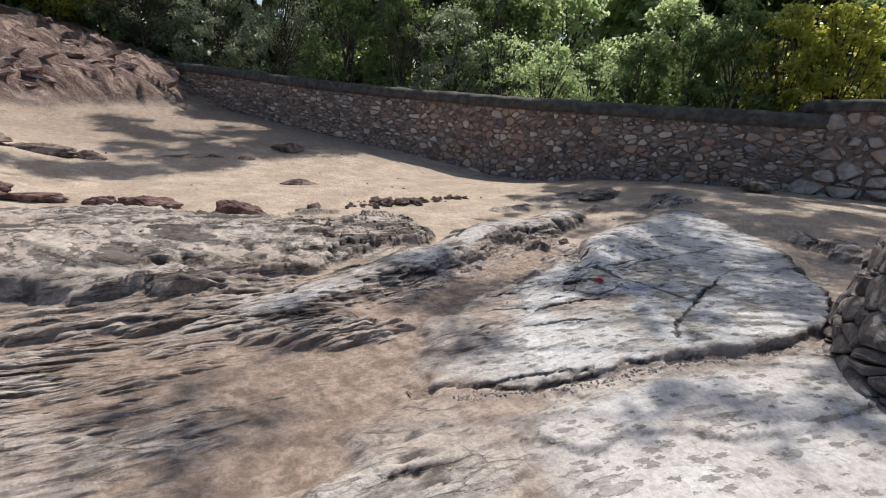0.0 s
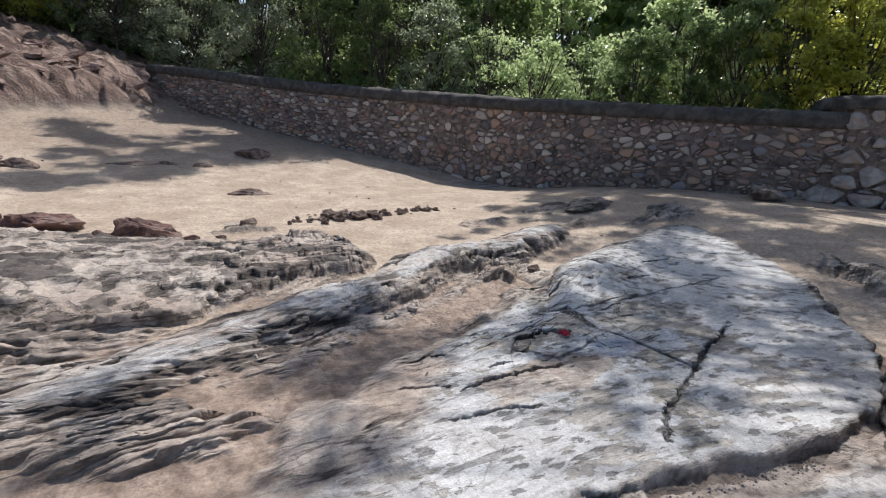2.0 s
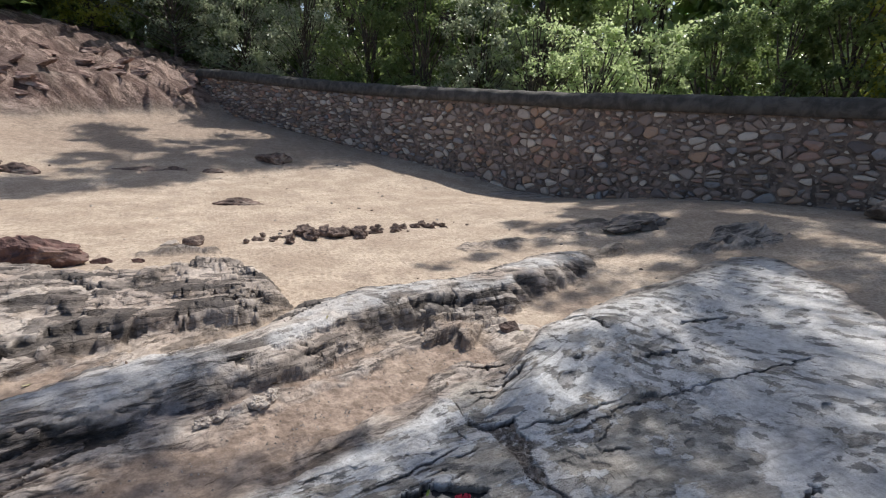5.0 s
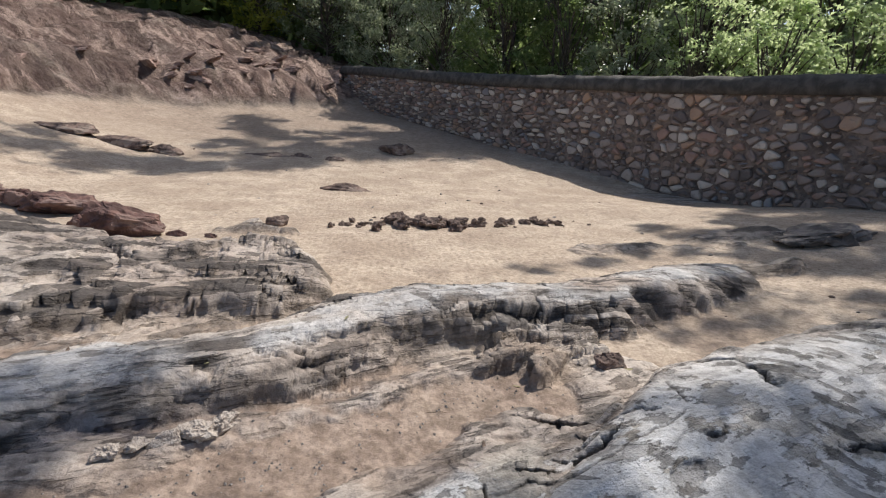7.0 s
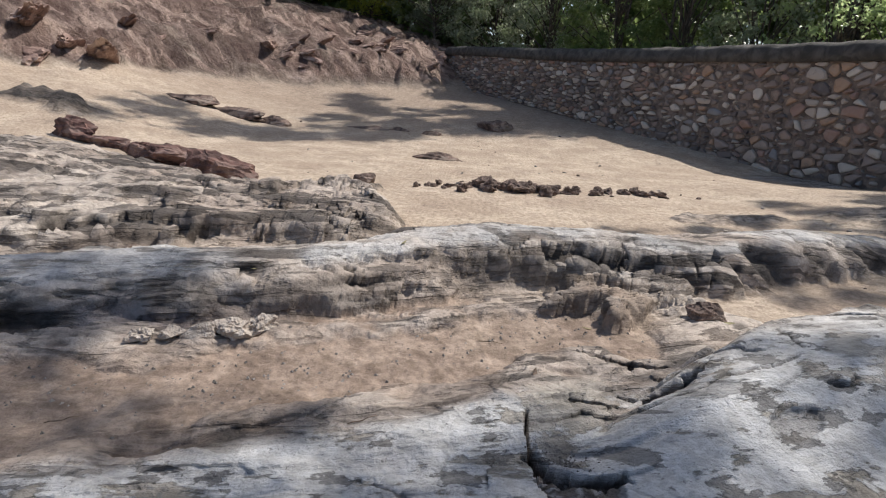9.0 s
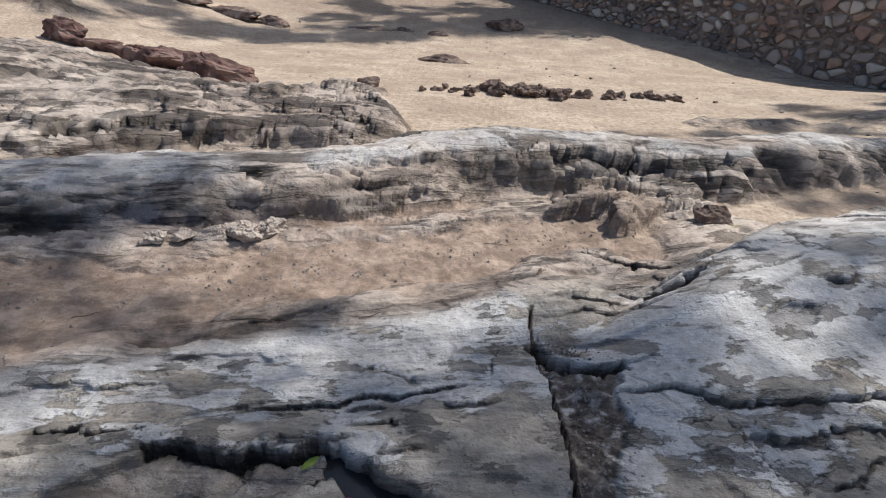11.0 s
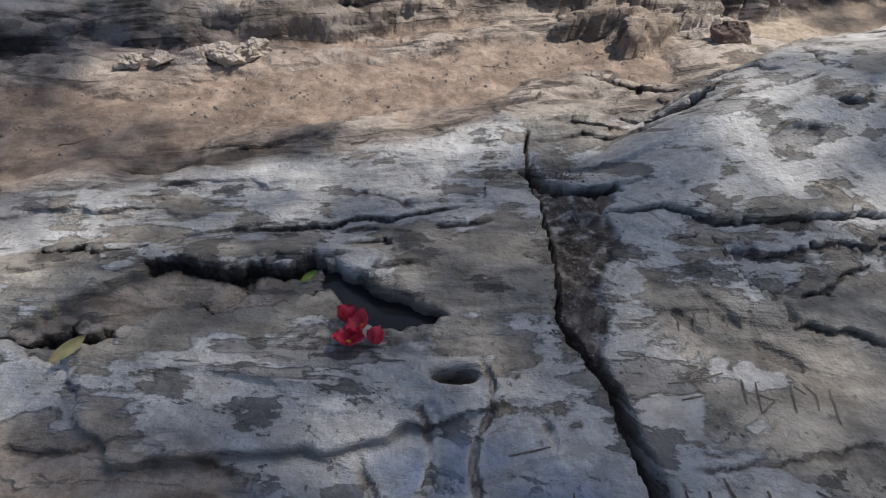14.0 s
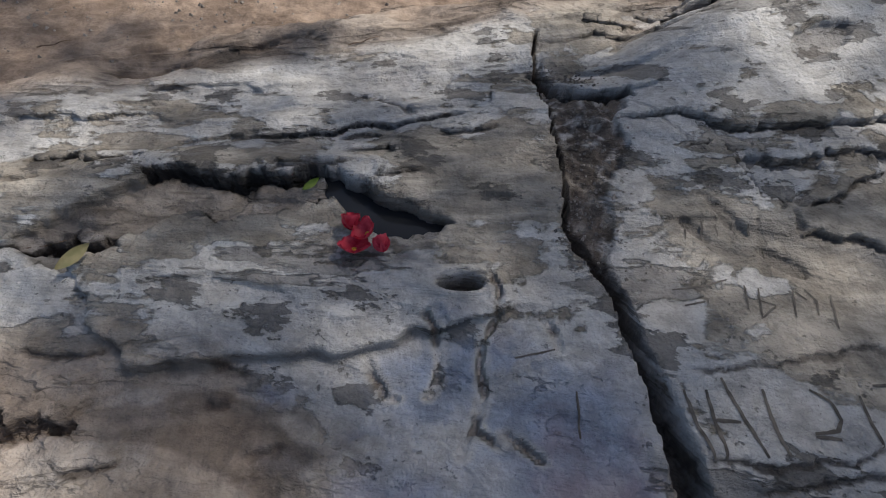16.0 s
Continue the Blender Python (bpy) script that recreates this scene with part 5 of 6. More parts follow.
# ---- loose and bedded rocks ----
def rock_thing(name, label, category, loc, size, mat, seed, jag=0.35, turn=0.0, detail=3, group="", sink=0.25, tilt=(0, 0)):
    """An angular broken rock: the hull of a few points, cut finer and roughened."""
    r = random.Random(seed)
    bm = bmesh.new()
    for _ in range(16):
        p = Vector((r.gauss(0, 1), r.gauss(0, 1), r.gauss(0, 1))).normalized() * r.uniform(0.8, 1.15)
        bm.verts.new((p.x, p.y, max(p.z, -0.55)))
    hull = bmesh.ops.convex_hull(bm, input=bm.verts)
    bmesh.ops.delete(bm, geom=[g for g in hull["geom_interior"] if isinstance(g, bmesh.types.BMVert)], context="VERTS")
    o = Vector((seed * 3.1, seed * 1.7, seed * 5.3))
    for k in range(min(detail, 3)):
        bmesh.ops.subdivide_edges(bm, edges=bm.edges, cuts=1, use_grid_fill=True)
        bmesh.ops.smooth_vert(bm, verts=bm.verts, factor=0.22, use_axis_x=True, use_axis_y=True, use_axis_z=True)
    for v in bm.verts:
        p = v.co.copy()
        f = 1 + jag * (0.45 * noise.fractal(p * 1.6 + o, 0.8, 2.1, 6) - 0.35 * abs(noise.noise(p * 3.1 + o)) - 0.2 * abs(noise.noise(p * 7.0 + o)))
        v.co = Vector((p.x * size[0], p.y * size[1], p.z * size[2])) * f
    bmesh.ops.triangulate(bm, faces=bm.faces)
    ob = new(name, bm_mesh(name, bm, mat, False))
    z = ground_z(loc[0], loc[1])
    ob.matrix_world = pose(loc[0], loc[1], z + size[2] * (0.5 - sink), tilt[0], tilt[1], turn)
    return tagged(ob, label, category, group)


rock_thing("bedrock_knob", "rough grey rock knob rising from the soil", "rock", (4.35, 4.35), (0.66, 0.42, 0.26), KNOB_ROCK, 2, 0.8, 10, 3, sink=0.40)
rock_thing("flat_boulder", "flat-topped dark grey boulder beside the wall", "boulder", (7.6, 3.12), (0.36, 0.28, 0.24), KNOB_ROCK, 5, 0.3, -40, 3, sink=0.1)
rock_thing("red_boulder", "dark red jagged boulder half sunk in soil", "boulder", (-2.3, 4.75), (0.40, 0.3, 0.28), RED_ROCK, 7, 0.45, -8, 3, "red boulders")
rock_thing("red_boulder", "long dark red boulder at the outcrop's edge", "boulder", (-3.3, 5.7), (0.55, 0.36, 0.2), RED_ROCK, 11, 0.5, -16, 3, "red boulders")
rock_thing("red_boulder", "small dark red boulder at the outcrop's edge", "boulder", (-4.7, 6.5), (0.5, 0.22, 0.14), RED_ROCK, 12, 0.5, -16, 3, "red boulders")
rock_thing("pale_stone", "pale angular stone lying on the soil", "stone", (-1.31, 5.2), (0.12, 0.08, 0.07), PALE_ROCK, 13, 0.3, 20)
rock_thing("clod", "dark brown stone beside a pale one", "stone", (-1.08, 5.3), (0.16, 0.1, 0.1), BROWN_ROCK, 14, 0.4, 0)
for i in range(44):
    u = i / 43
    x = -0.55 + 1.9 * u + rng.uniform(-0.06, 0.06)
    big = rng.uniform(0.25, 1.0) ** 1.6 * (0.085 + 0.15 * math.exp(-((u - 0.5) / 0.16) ** 2) + 0.06 * math.exp(-((u - 0.7) / 0.12) ** 2)) + 0.02
    rock_thing("clod", "dark brown clod of broken rock in a low row", "stone", (x, 5.35 + rng.gauss(0, 0.16) + 0.25 * u), (big, big * 0.75, big * 0.6), CLOD, 20 + i, 0.75, rng.uniform(0, 180), 3, "row of clods")
for i in range(7):
    rock_thing("clod", "small brown stone bedded in the soil", "stone", (1.75 + rng.uniform(-0.25, 0.35), 5.75 + rng.uniform(-0.1, 0.1)), (0.11, 0.07, 0.06), CLOD, 60 + i, 0.9, rng.uniform(0, 180), 2, "row of clods")
for i, (x, y, s) in enumerate(((-0.93, 1.37, 0.05), (-0.86, 1.40, 0.045), (-0.79, 1.43, 0.06), (-0.71, 1.47, 0.065), (-0.64, 1.52, 0.06))):
    rock_thing("pale_lump", "pale knobbly stone at the ridge's foot", "stone", (x, y), (s * 1.2, s * 0.75, s * 0.7), PALE_ROCK, 80 + i, 0.7, 20, 3, "pale lumps")
rock_thing("dark_block", "small dark angular rock wedged beside the slab", "stone", (0.93, 1.9), (0.1, 0.07, 0.06), BROWN_ROCK, 91, 0.4, 30)
for i in range(90):
    a, b = rng.uniform(-4, 3.5), rng.uniform(0.9, 12)
    if -1.2 < a < 2.8 and b < 1.5 + 0.45 * a:
        continue
    s = rng.choice((0.012, 0.015, 0.02, 0.03)) * (1 + b * 0.06)
    rock_thing("pebble", "small stone lying on the soil", "pebble", (a, b), (s * 0.8, s * 0.65, s * 0.5), rng.choice((PALE_ROCK, BROWN_ROCK, GREY_ROCK)), 100 + i, 0.3, rng.uniform(0, 180), 1, "pebbles")

for i, (x, y, s) in enumerate(((-1.85, 4.66, 0.08), (-2.75, 4.9, 0.12), (-3.85, 5.95, 0.24), (-2.5, 5.2, 0.07), (-5.2, 6.7, 0.3), (-1.55, 4.6, 0.06))):
    rock_thing("red_boulder", "dark red broken rock beside larger ones", "boulder", (x, y), (s * 1.3, s * 0.8, s * 0.8), RED_ROCK, 700 + i, 0.5, -15, 3, "red boulders")
for i, (x, y, a, b, c) in enumerate(((0.42, 12.0, 0.62, 0.4, 0.17), (-0.45, 7.9, 0.62, 0.2, 0.085), (-5.0, 10.8, 1.0, 0.4, 0.12), (-4.1, 10.75, 0.6, 0.3, 0.10), (-5.9, 10.9, 0.7, 0.35, 0.13), (-2.2, 11.2, 0.6, 0.2, 0.08), (-0.9, 11.0, 0.33, 0.14, 0.07), (-1.6, 11.15, 0.4, 0.12, 0.06))):
    rock_thing("low_rock", "dark brown low rock showing through the soil", "rock", (x, y), (a, b, c * 1.7), BROWN_ROCK, 640 + i, 0.45, -6, 3, "low rocks", 0.62)
rb = random.Random(55)
for i in range(34):
    u = rb.random()
    bx, by = -1.0 - 7.0 * u, 18.9 - 2.6 * u - 3.0 * u * u + rb.uniform(0.5, 4.6)
    s = rb.uniform(0.10, 0.36)
    rock_thing("bank_rock", "weathered reddish rock slab sticking out of the bank", "rock", (bx, by), (s * 2.6, s * 1.1, s * 0.6), BANK_ROCK, 800 + i, 0.7, rb.uniform(-50, -25), 3, "rocks of the bank", 0.75, (rb.uniform(10, 35), rb.uniform(-20, 15)))
for i in range(8):
    bx, by = -7.6 - rb.random() * 2.0, 8.5 + rb.random() * 6
    s = rb.uniform(0.15, 0.4)
    rock_thing("bank_rock", "weathered reddish rock slab sticking out of the bank", "rock", (bx, by), (s * 2.6, s * 1.1, s * 0.6), BANK_ROCK, 900 + i, 0.7, rb.uniform(-60, -20), 3, "rocks of the bank", 0.75, (rb.uniform(10, 35), rb.uniform(-20, 15)))

# near stone pier of rough blocks, cut by the picture's edge
NEAR_PIER = smooth_line([(2.6, -1.05, -0.05, 1.35), (1.75, -1.08, -0.05, 1.2), (1.05, -1.22, -0.05, 1.05), (0.55, -1.42, -0.05, 1.0), (0.12, -1.70, -0.05, 0.95), (0.1, -2.1, -0.05, 1.0), (0.35, -2.9, -0.05, 1.1)], 1)
rubble_wall("near_pier", "dark rough dry-stone pier with pale lichen patches", NEAR_PIER, 0.3, 0.15, 0.28, 0.0, rng, None, (PIER_DARK, MORTAR, COPING), gap=0.004, proud=0.03)


# ---- trees and bushes ----
def leaf_cloud(name, clumps, count, size, mat, rng, droop=0.0, narrow=0.6):
    """Many small pointed leaves, gathered in clumps (x, y, z, radius)."""
    g = np.random.default_rng(rng.randrange(10 ** 6))
    cl = np.array(clumps)
    weight = cl[:, 3] ** 2
    pick = g.choice(len(cl), count, p=weight / weight.sum())
    way = g.normal(size=(count, 3))
    way /= np.linalg.norm(way, axis=1, keepdims=True)
    rad = cl[pick, 3:4] * np.abs(g.normal(0.0, 0.75, (count, 1))) ** 0.8
    pos = cl[pick, :3] + way * rad * np.array([1, 1, 0.8])
    ax = g.normal(size=(count, 3)) + np.array([0, 0, -droop]) + 0.15 * way
    ax /= np.linalg.norm(ax, axis=1, keepdims=True)
    up = g.normal(size=(count, 3)) * 0.7 + np.array([0, 0, 0.9])
    sidev = np.cross(ax, up)
    sidev /= np.linalg.norm(sidev, axis=1, keepdims=True) + 1e-9
    L = size * g.uniform(0.6, 1.35, (count, 1))
    fold = np.cross(sidev, ax) * L * 0.12
    a, b = pos - ax * L * 0.5, pos + ax * L * 0.5
    l, r = pos + sidev * L * narrow * 0.5 + fold, pos - sidev * L * narrow * 0.5 + fold
    verts = np.stack([a, r, b, l], 1).reshape(-1, 3)
    base = np.arange(count)[:, None] * 4
    tris = np.concatenate([base + np.array([[0, 1, 2]]), base + np.array([[0, 2, 3]])], 1).reshape(-1, 3)
    me = bpy.data.meshes.new(name)
    me.vertices.add(len(verts))
    me.vertices.foreach_set("co", verts.astype(np.float32).ravel())
    me.loops.add(tris.size)
    me.loops.foreach_set("vertex_index", tris.astype(np.int32).ravel())
    me.polygons.add(len(tris))
    me.polygons.foreach_set("loop_start", np.arange(0, tris.size, 3, dtype=np.int32))
    me.polygons.foreach_set("loop_total", np.full(len(tris), 3, dtype=np.int32))
    me.update(calc_edges=True)
    me.materials.append(mat)
    return me


def limb(verts, faces, a, b, ra, rb, seed, sides=7, rings=5):
    a, b = Vector(a), Vector(b)
    way = (b - a).normalized()
    u = way.orthogonal().normalized()
    v = way.cross(u)
    k = len(verts)
    for i in range(rings + 1):
        t = i / rings
        c = a.lerp(b, t) + 0.10 * (b - a).length * t * (1 - t) * 4 * (u * noise.noise((seed, t * 2, 0.3)) + v * noise.noise((seed, t * 2, 7.3)))
        r = ra + (rb - ra) * t
        for j in range(sides):
            an = 6.28318 * j / sides
            q = r * (1 + 0.2 * noise.noise((seed + j, t * 5, 1.1)))
            verts.append(tuple(c + (u * math.cos(an) + v * math.sin(an)) * q))
    for i in range(rings):
        for j in range(sides):
            m = (j + 1) % sides
            faces.append((k + i * sides + j, k + i * sides + m, k + (i + 1) * sides + m, k + (i + 1) * sides + j))
    faces.append(tuple(k + rings * sides + j for j in range(sides)))


def tree(label, loc, height, spread, low, count, size, mat, seed, clumps=26, trunk=0.12, category="tree", group="", droop=0.2, z=None):
    r = random.Random(seed)
    root = tagged(new("bush" if category == "bush" else "tree"), label, category, group)
    z = ground_z(loc[0], loc[1]) if z is None else z
    root.location = (loc[0], loc[1], z - 0.05)
    verts, faces, puffs = [], [], []
    top = height * 0.62
    limb(verts, faces, (0, 0, 0), (r.uniform(-0.3, 0.3), r.uniform(-0.3, 0.3), top), trunk, trunk * 0.5, seed)
    for i in range(clumps):
        an, f = r.uniform(0, 6.283), r.uniform(0.15, 1) ** 0.6
        h = low + (height - low) * r.random()
        bulge = math.sin(math.pi * min(1, max(0.08, (h - low) / (height - low + 1e-6) * 0.85 + 0.12))) ** 0.6
        p = (math.cos(an) * spread * f * bulge, math.sin(an) * spread * f * bulge, h)
        puffs.append((*p, spread * r.uniform(0.08, 0.24)))
        if i % 2 == 0:
            base = (0, 0, min(top, max(0.1, h * r.uniform(0.35, 0.7))))
            limb(verts, faces, base, p, trunk * 0.38, 0.012, seed + i, 5, 4)
    part("trunk", mesh_of("trunk", verts, faces, BARK), root)
    part("crown", leaf_cloud("crown", puffs, count, size, mat, r, droop), root)
    return root


BUSH = "dense leafy bush behind the stone wall"
# leaf colours also carry the light: paler ones where foliage is sunlit and hazy
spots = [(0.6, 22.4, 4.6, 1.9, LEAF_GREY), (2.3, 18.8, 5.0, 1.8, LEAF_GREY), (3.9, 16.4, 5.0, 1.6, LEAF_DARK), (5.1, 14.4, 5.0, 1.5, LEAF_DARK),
         (6.1, 12.7, 4.4, 1.4, LEAF_GREY), (7.0, 11.2, 3.9, 1.4, LEAF_HAZE_LIGHT), (7.8, 9.9, 3.7, 1.3, LEAF_HAZE_LIGHT), (8.5, 8.7, 3.5, 1.3, LEAF_HAZE_LIGHT), (9.1, 7.5, 3.8, 1.2, LEAF_DARK), (9.5, 6.4, 3.9, 1.2, LEAF_DARK),
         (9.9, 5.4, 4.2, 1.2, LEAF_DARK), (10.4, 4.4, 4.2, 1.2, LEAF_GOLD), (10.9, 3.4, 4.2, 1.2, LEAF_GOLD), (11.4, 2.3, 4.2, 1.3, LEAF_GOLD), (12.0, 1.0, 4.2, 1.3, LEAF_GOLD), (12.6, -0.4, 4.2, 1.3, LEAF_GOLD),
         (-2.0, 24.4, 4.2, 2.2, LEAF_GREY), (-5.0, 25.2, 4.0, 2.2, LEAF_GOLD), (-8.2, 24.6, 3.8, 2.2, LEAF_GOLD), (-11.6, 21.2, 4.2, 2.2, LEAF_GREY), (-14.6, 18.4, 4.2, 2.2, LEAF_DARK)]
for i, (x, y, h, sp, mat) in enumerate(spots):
    tree(BUSH, (x, y), h, sp, 0.3, 8000 if mat is LEAF_GOLD else 6000 if mat is LEAF_HAZE_LIGHT else 13500, 0.11 if mat is LEAF_GOLD else 0.09, mat, 300 + i, 105, 0.06, "bush", "bushes behind the wall")
TALL = "tall shady tree standing behind the wall"
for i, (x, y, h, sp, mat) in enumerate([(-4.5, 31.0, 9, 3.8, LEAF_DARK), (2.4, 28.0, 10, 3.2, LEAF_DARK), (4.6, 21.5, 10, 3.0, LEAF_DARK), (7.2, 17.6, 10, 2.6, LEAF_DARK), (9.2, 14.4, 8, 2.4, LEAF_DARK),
                                       (13.0, 14.4, 6, 2.2, LEAF_HAZE_LIGHT), (15.0, 11.2, 6, 2.2, LEAF_HAZE_LIGHT), (17.5, 18.5, 11, 3.8, LEAF_HAZE_LIGHT), (21.0, 15.0, 10, 3.6, LEAF_HAZE_LIGHT),  (-10.0, 31.0, 9, 4.0, LEAF_DARK),
                                       (-16.0, 23.0, 10, 4.0, LEAF_DARK), (12.5, 17.0, 9, 3.4, LEAF_GREY), (19.0, 12.5, 9, 3.4, LEAF_HAZE_LIGHT), (20.5, 5.0, 8, 3.4, LEAF_DARK), (20.0, -1.0, 8, 3.4, LEAF_GOLD)]):
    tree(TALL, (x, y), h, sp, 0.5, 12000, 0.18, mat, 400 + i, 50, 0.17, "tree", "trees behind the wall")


# ---- the woods further back, one mass of leaves ----
def far_woods():
    r = random.Random(77)
    puffs, pale = [], []
    for i in range(420):
        a = r.uniform(-52, 92)
        q = r.uniform(27, 34)
        p = (math.sin(radians(a)) * q - 1, math.cos(radians(a)) * q - 1, r.uniform(0.5, 12), r.uniform(1.2, 2.4))
        # woods between these angles get a paler leaf colour that stands for haze
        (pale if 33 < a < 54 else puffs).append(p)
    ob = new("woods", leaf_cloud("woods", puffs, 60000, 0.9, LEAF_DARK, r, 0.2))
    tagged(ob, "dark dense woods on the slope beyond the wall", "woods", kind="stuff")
    ob = new("woods", leaf_cloud("woods", pale, 16000, 0.8, LEAF_HAZE_LIGHT, r, 0.2))
    tagged(ob, "woods with leaves coloured paler for the hazy light in a gap", "woods", kind="stuff")


far_woods()


# ---- trees whose crowns shade the ground: the clumps hang where their shade falls ----
# where the crowns are thin and the sun comes through, by the place it reaches on the rock
SUN_GAPS = [(0.41, -0.62, 0.2), (-0.69, -0.06, 0.22), (-1.1, 0.15, 0.3), (1.09, 1.48, 0.12), (3.1, 0.69, 0.2), (0.50, 0.40, 0.05), (0.68, 0.86, 0.05), (0.50, 1.05, 0.05), (-0.71, 0.72, 0.08), (-0.2, 1.5, 0.18),
            (0.04, 1.62, 0.2), (-0.89, 1.34, 0.10), (3.19, 3.26, 0.25), (1.57, 1.97, 0.25), (0.8, 1.95, 0.3), (0.14, 1.69, 0.2), (-0.35, 1.3, 0.1)]


def shade_tree(label, foot, shades, up, leaves, size, seed, thick, loose=(0.28, 0.6)):
    r = random.Random(seed)
    root = tagged(new("tree"), label, "tree", "shade trees")
    z = ground_z(*foot) - 0.05
    verts, faces, puffs = [], [], []
    fork = Vector((foot[0], foot[1], z + up * 0.55))
    limb(verts, faces, (foot[0], foot[1], z), fork, thick, thick * 0.7, seed, 9, 7)
    for i, (gx, gy, rad) in enumerate(shades):
        h = up * r.uniform(0.86, 1.12)
        p = Vector((gx, gy, 0.05)) + to_sun * (h / to_sun.z)
        for q in range(5 if math.hypot(gx - 0.1, gy - 0.6) < 0.9 else 7):   # the crown is thin over the middle of the slab
            o = Vector((r.gauss(0, 0.5), r.gauss(0, 0.5), r.gauss(0, 0.3))) * rad
            size_q = rad * r.uniform(*loose)
            g = p + o - to_sun * ((p + o).z / to_sun.z)
            if all(math.hypot(g.x - sx, g.y - sy) > sr + 0.6 * size_q for sx, sy, sr in SUN_GAPS):
                puffs.append((*(p + o), size_q))
        limb(verts, faces, fork.lerp(Vector((foot[0], foot[1], z + up * 0.7)), r.random()), p, thick * 0.12, 0.01, seed + i, 5, 5)
    part("trunk", mesh_of("trunk", verts, faces, BARK), root)
    part("crown", leaf_cloud("crown", puffs, leaves, size, LEAF_DARK, r, 0.2), root)
    return root


shade_tree("broad shade tree spreading over the rock slabs", (7.4, -1.4),
           [(0.16, 1.03, 0.3), (0.1, 0.75, 0.35), (-0.1, 0.6, 0.35), (-0.42, 0.5, 0.3), (0.08, 0.1, 0.2), (-0.28, -0.48, 0.35), (0.66, -0.78, 0.35), (0.2, 0.45, 0.3), (0.3, 0.1, 0.4), (0.3, -0.25, 0.35), (0.8, 0.25, 0.4), (0.77, -0.14, 0.4),
            (1.1, -0.6, 0.35), (1.4, 0.5, 0.45), (1.0, 0.6, 0.3), (1.5, 1.05, 0.4), (2.0, 0.6, 0.5), (2.0, 1.5, 0.5), (2.6, 1.4, 0.6), (2.9, 0.1, 0.6), (2.3, -0.1, 0.6), (3.5, 1.9, 0.6), (4.2, 2.2, 0.5), (0.95, 1.25, 0.25), (1.6, -0.2, 0.5),
            (-1.78, 1.79, 0.3), (-1.56, 1.3, 0.35), (-0.93, 1.1, 0.28), (-0.6, 0.95, 0.28), (-1.25, 1.5, 0.25), (-1.98, 0.0, 0.28), (-1.4, -1.1, 0.22), (-0.98, -1.3, 0.28), (-0.4, -1.7, 0.3), (-3.6, -0.2, 0.4), (0.32, 0.78, 0.2),
            (0.4, 0.62, 0.2), (3.3, -0.2, 0.6), (3.9, 0.7, 0.6), (-2.7, 0.9, 0.3), (0.2, -1.5, 0.3), (-0.02, 0.3, 0.25), (0.85, 0.95, 0.3), (0.75, 1.2, 0.25), (0.45, 0.9, 0.2), (1.15, 0.95, 0.3), (-0.45, 0.32, 0.25), (0.6, 0.6, 0.25), (0.7, 0.4, 0.2), (-0.3, 0.8, 0.25), (0.5, 0.2, 0.25), (1.15, 1.25, 0.2), (1.85, 2.5, 0.3), (2.5, 2.75, 0.35), (2.3, 3.2, 0.25), (3.0, 2.5, 0.35), (-1.5, 0.62, 0.3), (-1.2, 0.85, 0.28), (-1.0, 0.6, 0.22), (-1.75, 0.85, 0.25)], 8.6, 31000, 0.062, 611, 0.22, (0.45, 0.85))
shade_tree("tall tree leaning over the wall and shading the soil", (5.6, 16.6),
           [(-5.6, 9.2, 0.9), (-4.6, 9.6, 0.8), (-3.4, 10.2, 0.8), (-2.2, 10.6, 0.8), (-1.0, 11.1, 0.9), (0.1, 11.8, 0.9), (1.0, 12.4, 1.0), (2.0, 12.9, 1.0), (-0.4, 12.8, 0.8), (0.8, 14.2, 1.0), (-1.2, 12.0, 0.6), (-3.8, 15.4, 0.9), (-2.6, 13.7, 0.8), (-1.5, 13.4, 0.8), (-2.9, 10.2, 0.8), (-3.4, 12.4, 0.8), (-2.1, 11.9, 0.8), (-3.2, 14.6, 0.7), (-0.6, 14.2, 0.8), (-3.5, 9.7, 0.8)],
           12.0, 44000, 0.14, 631, 0.25)
shade_tree("leafy tree by the thick wall, shading the soil at its foot", (10.6, -2.6),
           [(4.4, 2.9, 0.7), (5.2, 3.4, 0.8), (6.2, 3.9, 0.8), (7.2, 3.6, 0.8), (8.0, 2.6, 0.8), (4.8, 4.2, 0.6), (5.6, 4.9, 0.7), (6.4, 5.6, 0.7), (6.8, 4.8, 0.7), (4.9, 1.6, 0.8), (6.2, 2.4, 0.8), (7.3, 1.6, 0.8), (5.4, 6.3, 0.6), (5.2, 7.3, 0.5), (4.3, 5.4, 0.4), (7.6, 4.6, 0.8), (8.4, 3.4, 0.8), (3.9, 4.5, 0.4), (7.0, 6.0, 0.6), (6.2, 7.2, 0.6), (4.2, 1.2, 0.6), (4.6, 0.4, 0.7), (5.5, 0.6, 0.7), (3.9, 2.5, 0.5), (3.6, 3.6, 0.4), (3.34, 2.88, 0.3), (3.4, 4.1, 0.4), (3.37, 4.85, 0.4), (3.2, 5.4, 0.25), (2.4, 4.4, 0.25), (1.9, 3.98, 0.2), (1.3, 3.83, 0.16), (4.1, 5.0, 0.4), (2.6, 3.5, 0.2), (4.4, 4.4, 0.6), (4.0, 3.4, 0.4), (5.2, 5.6, 0.6), (4.6, 3.6, 0.5), (3.6, 2.3, 0.4)],
           12.0, 50000, 0.13, 651, 0.22)


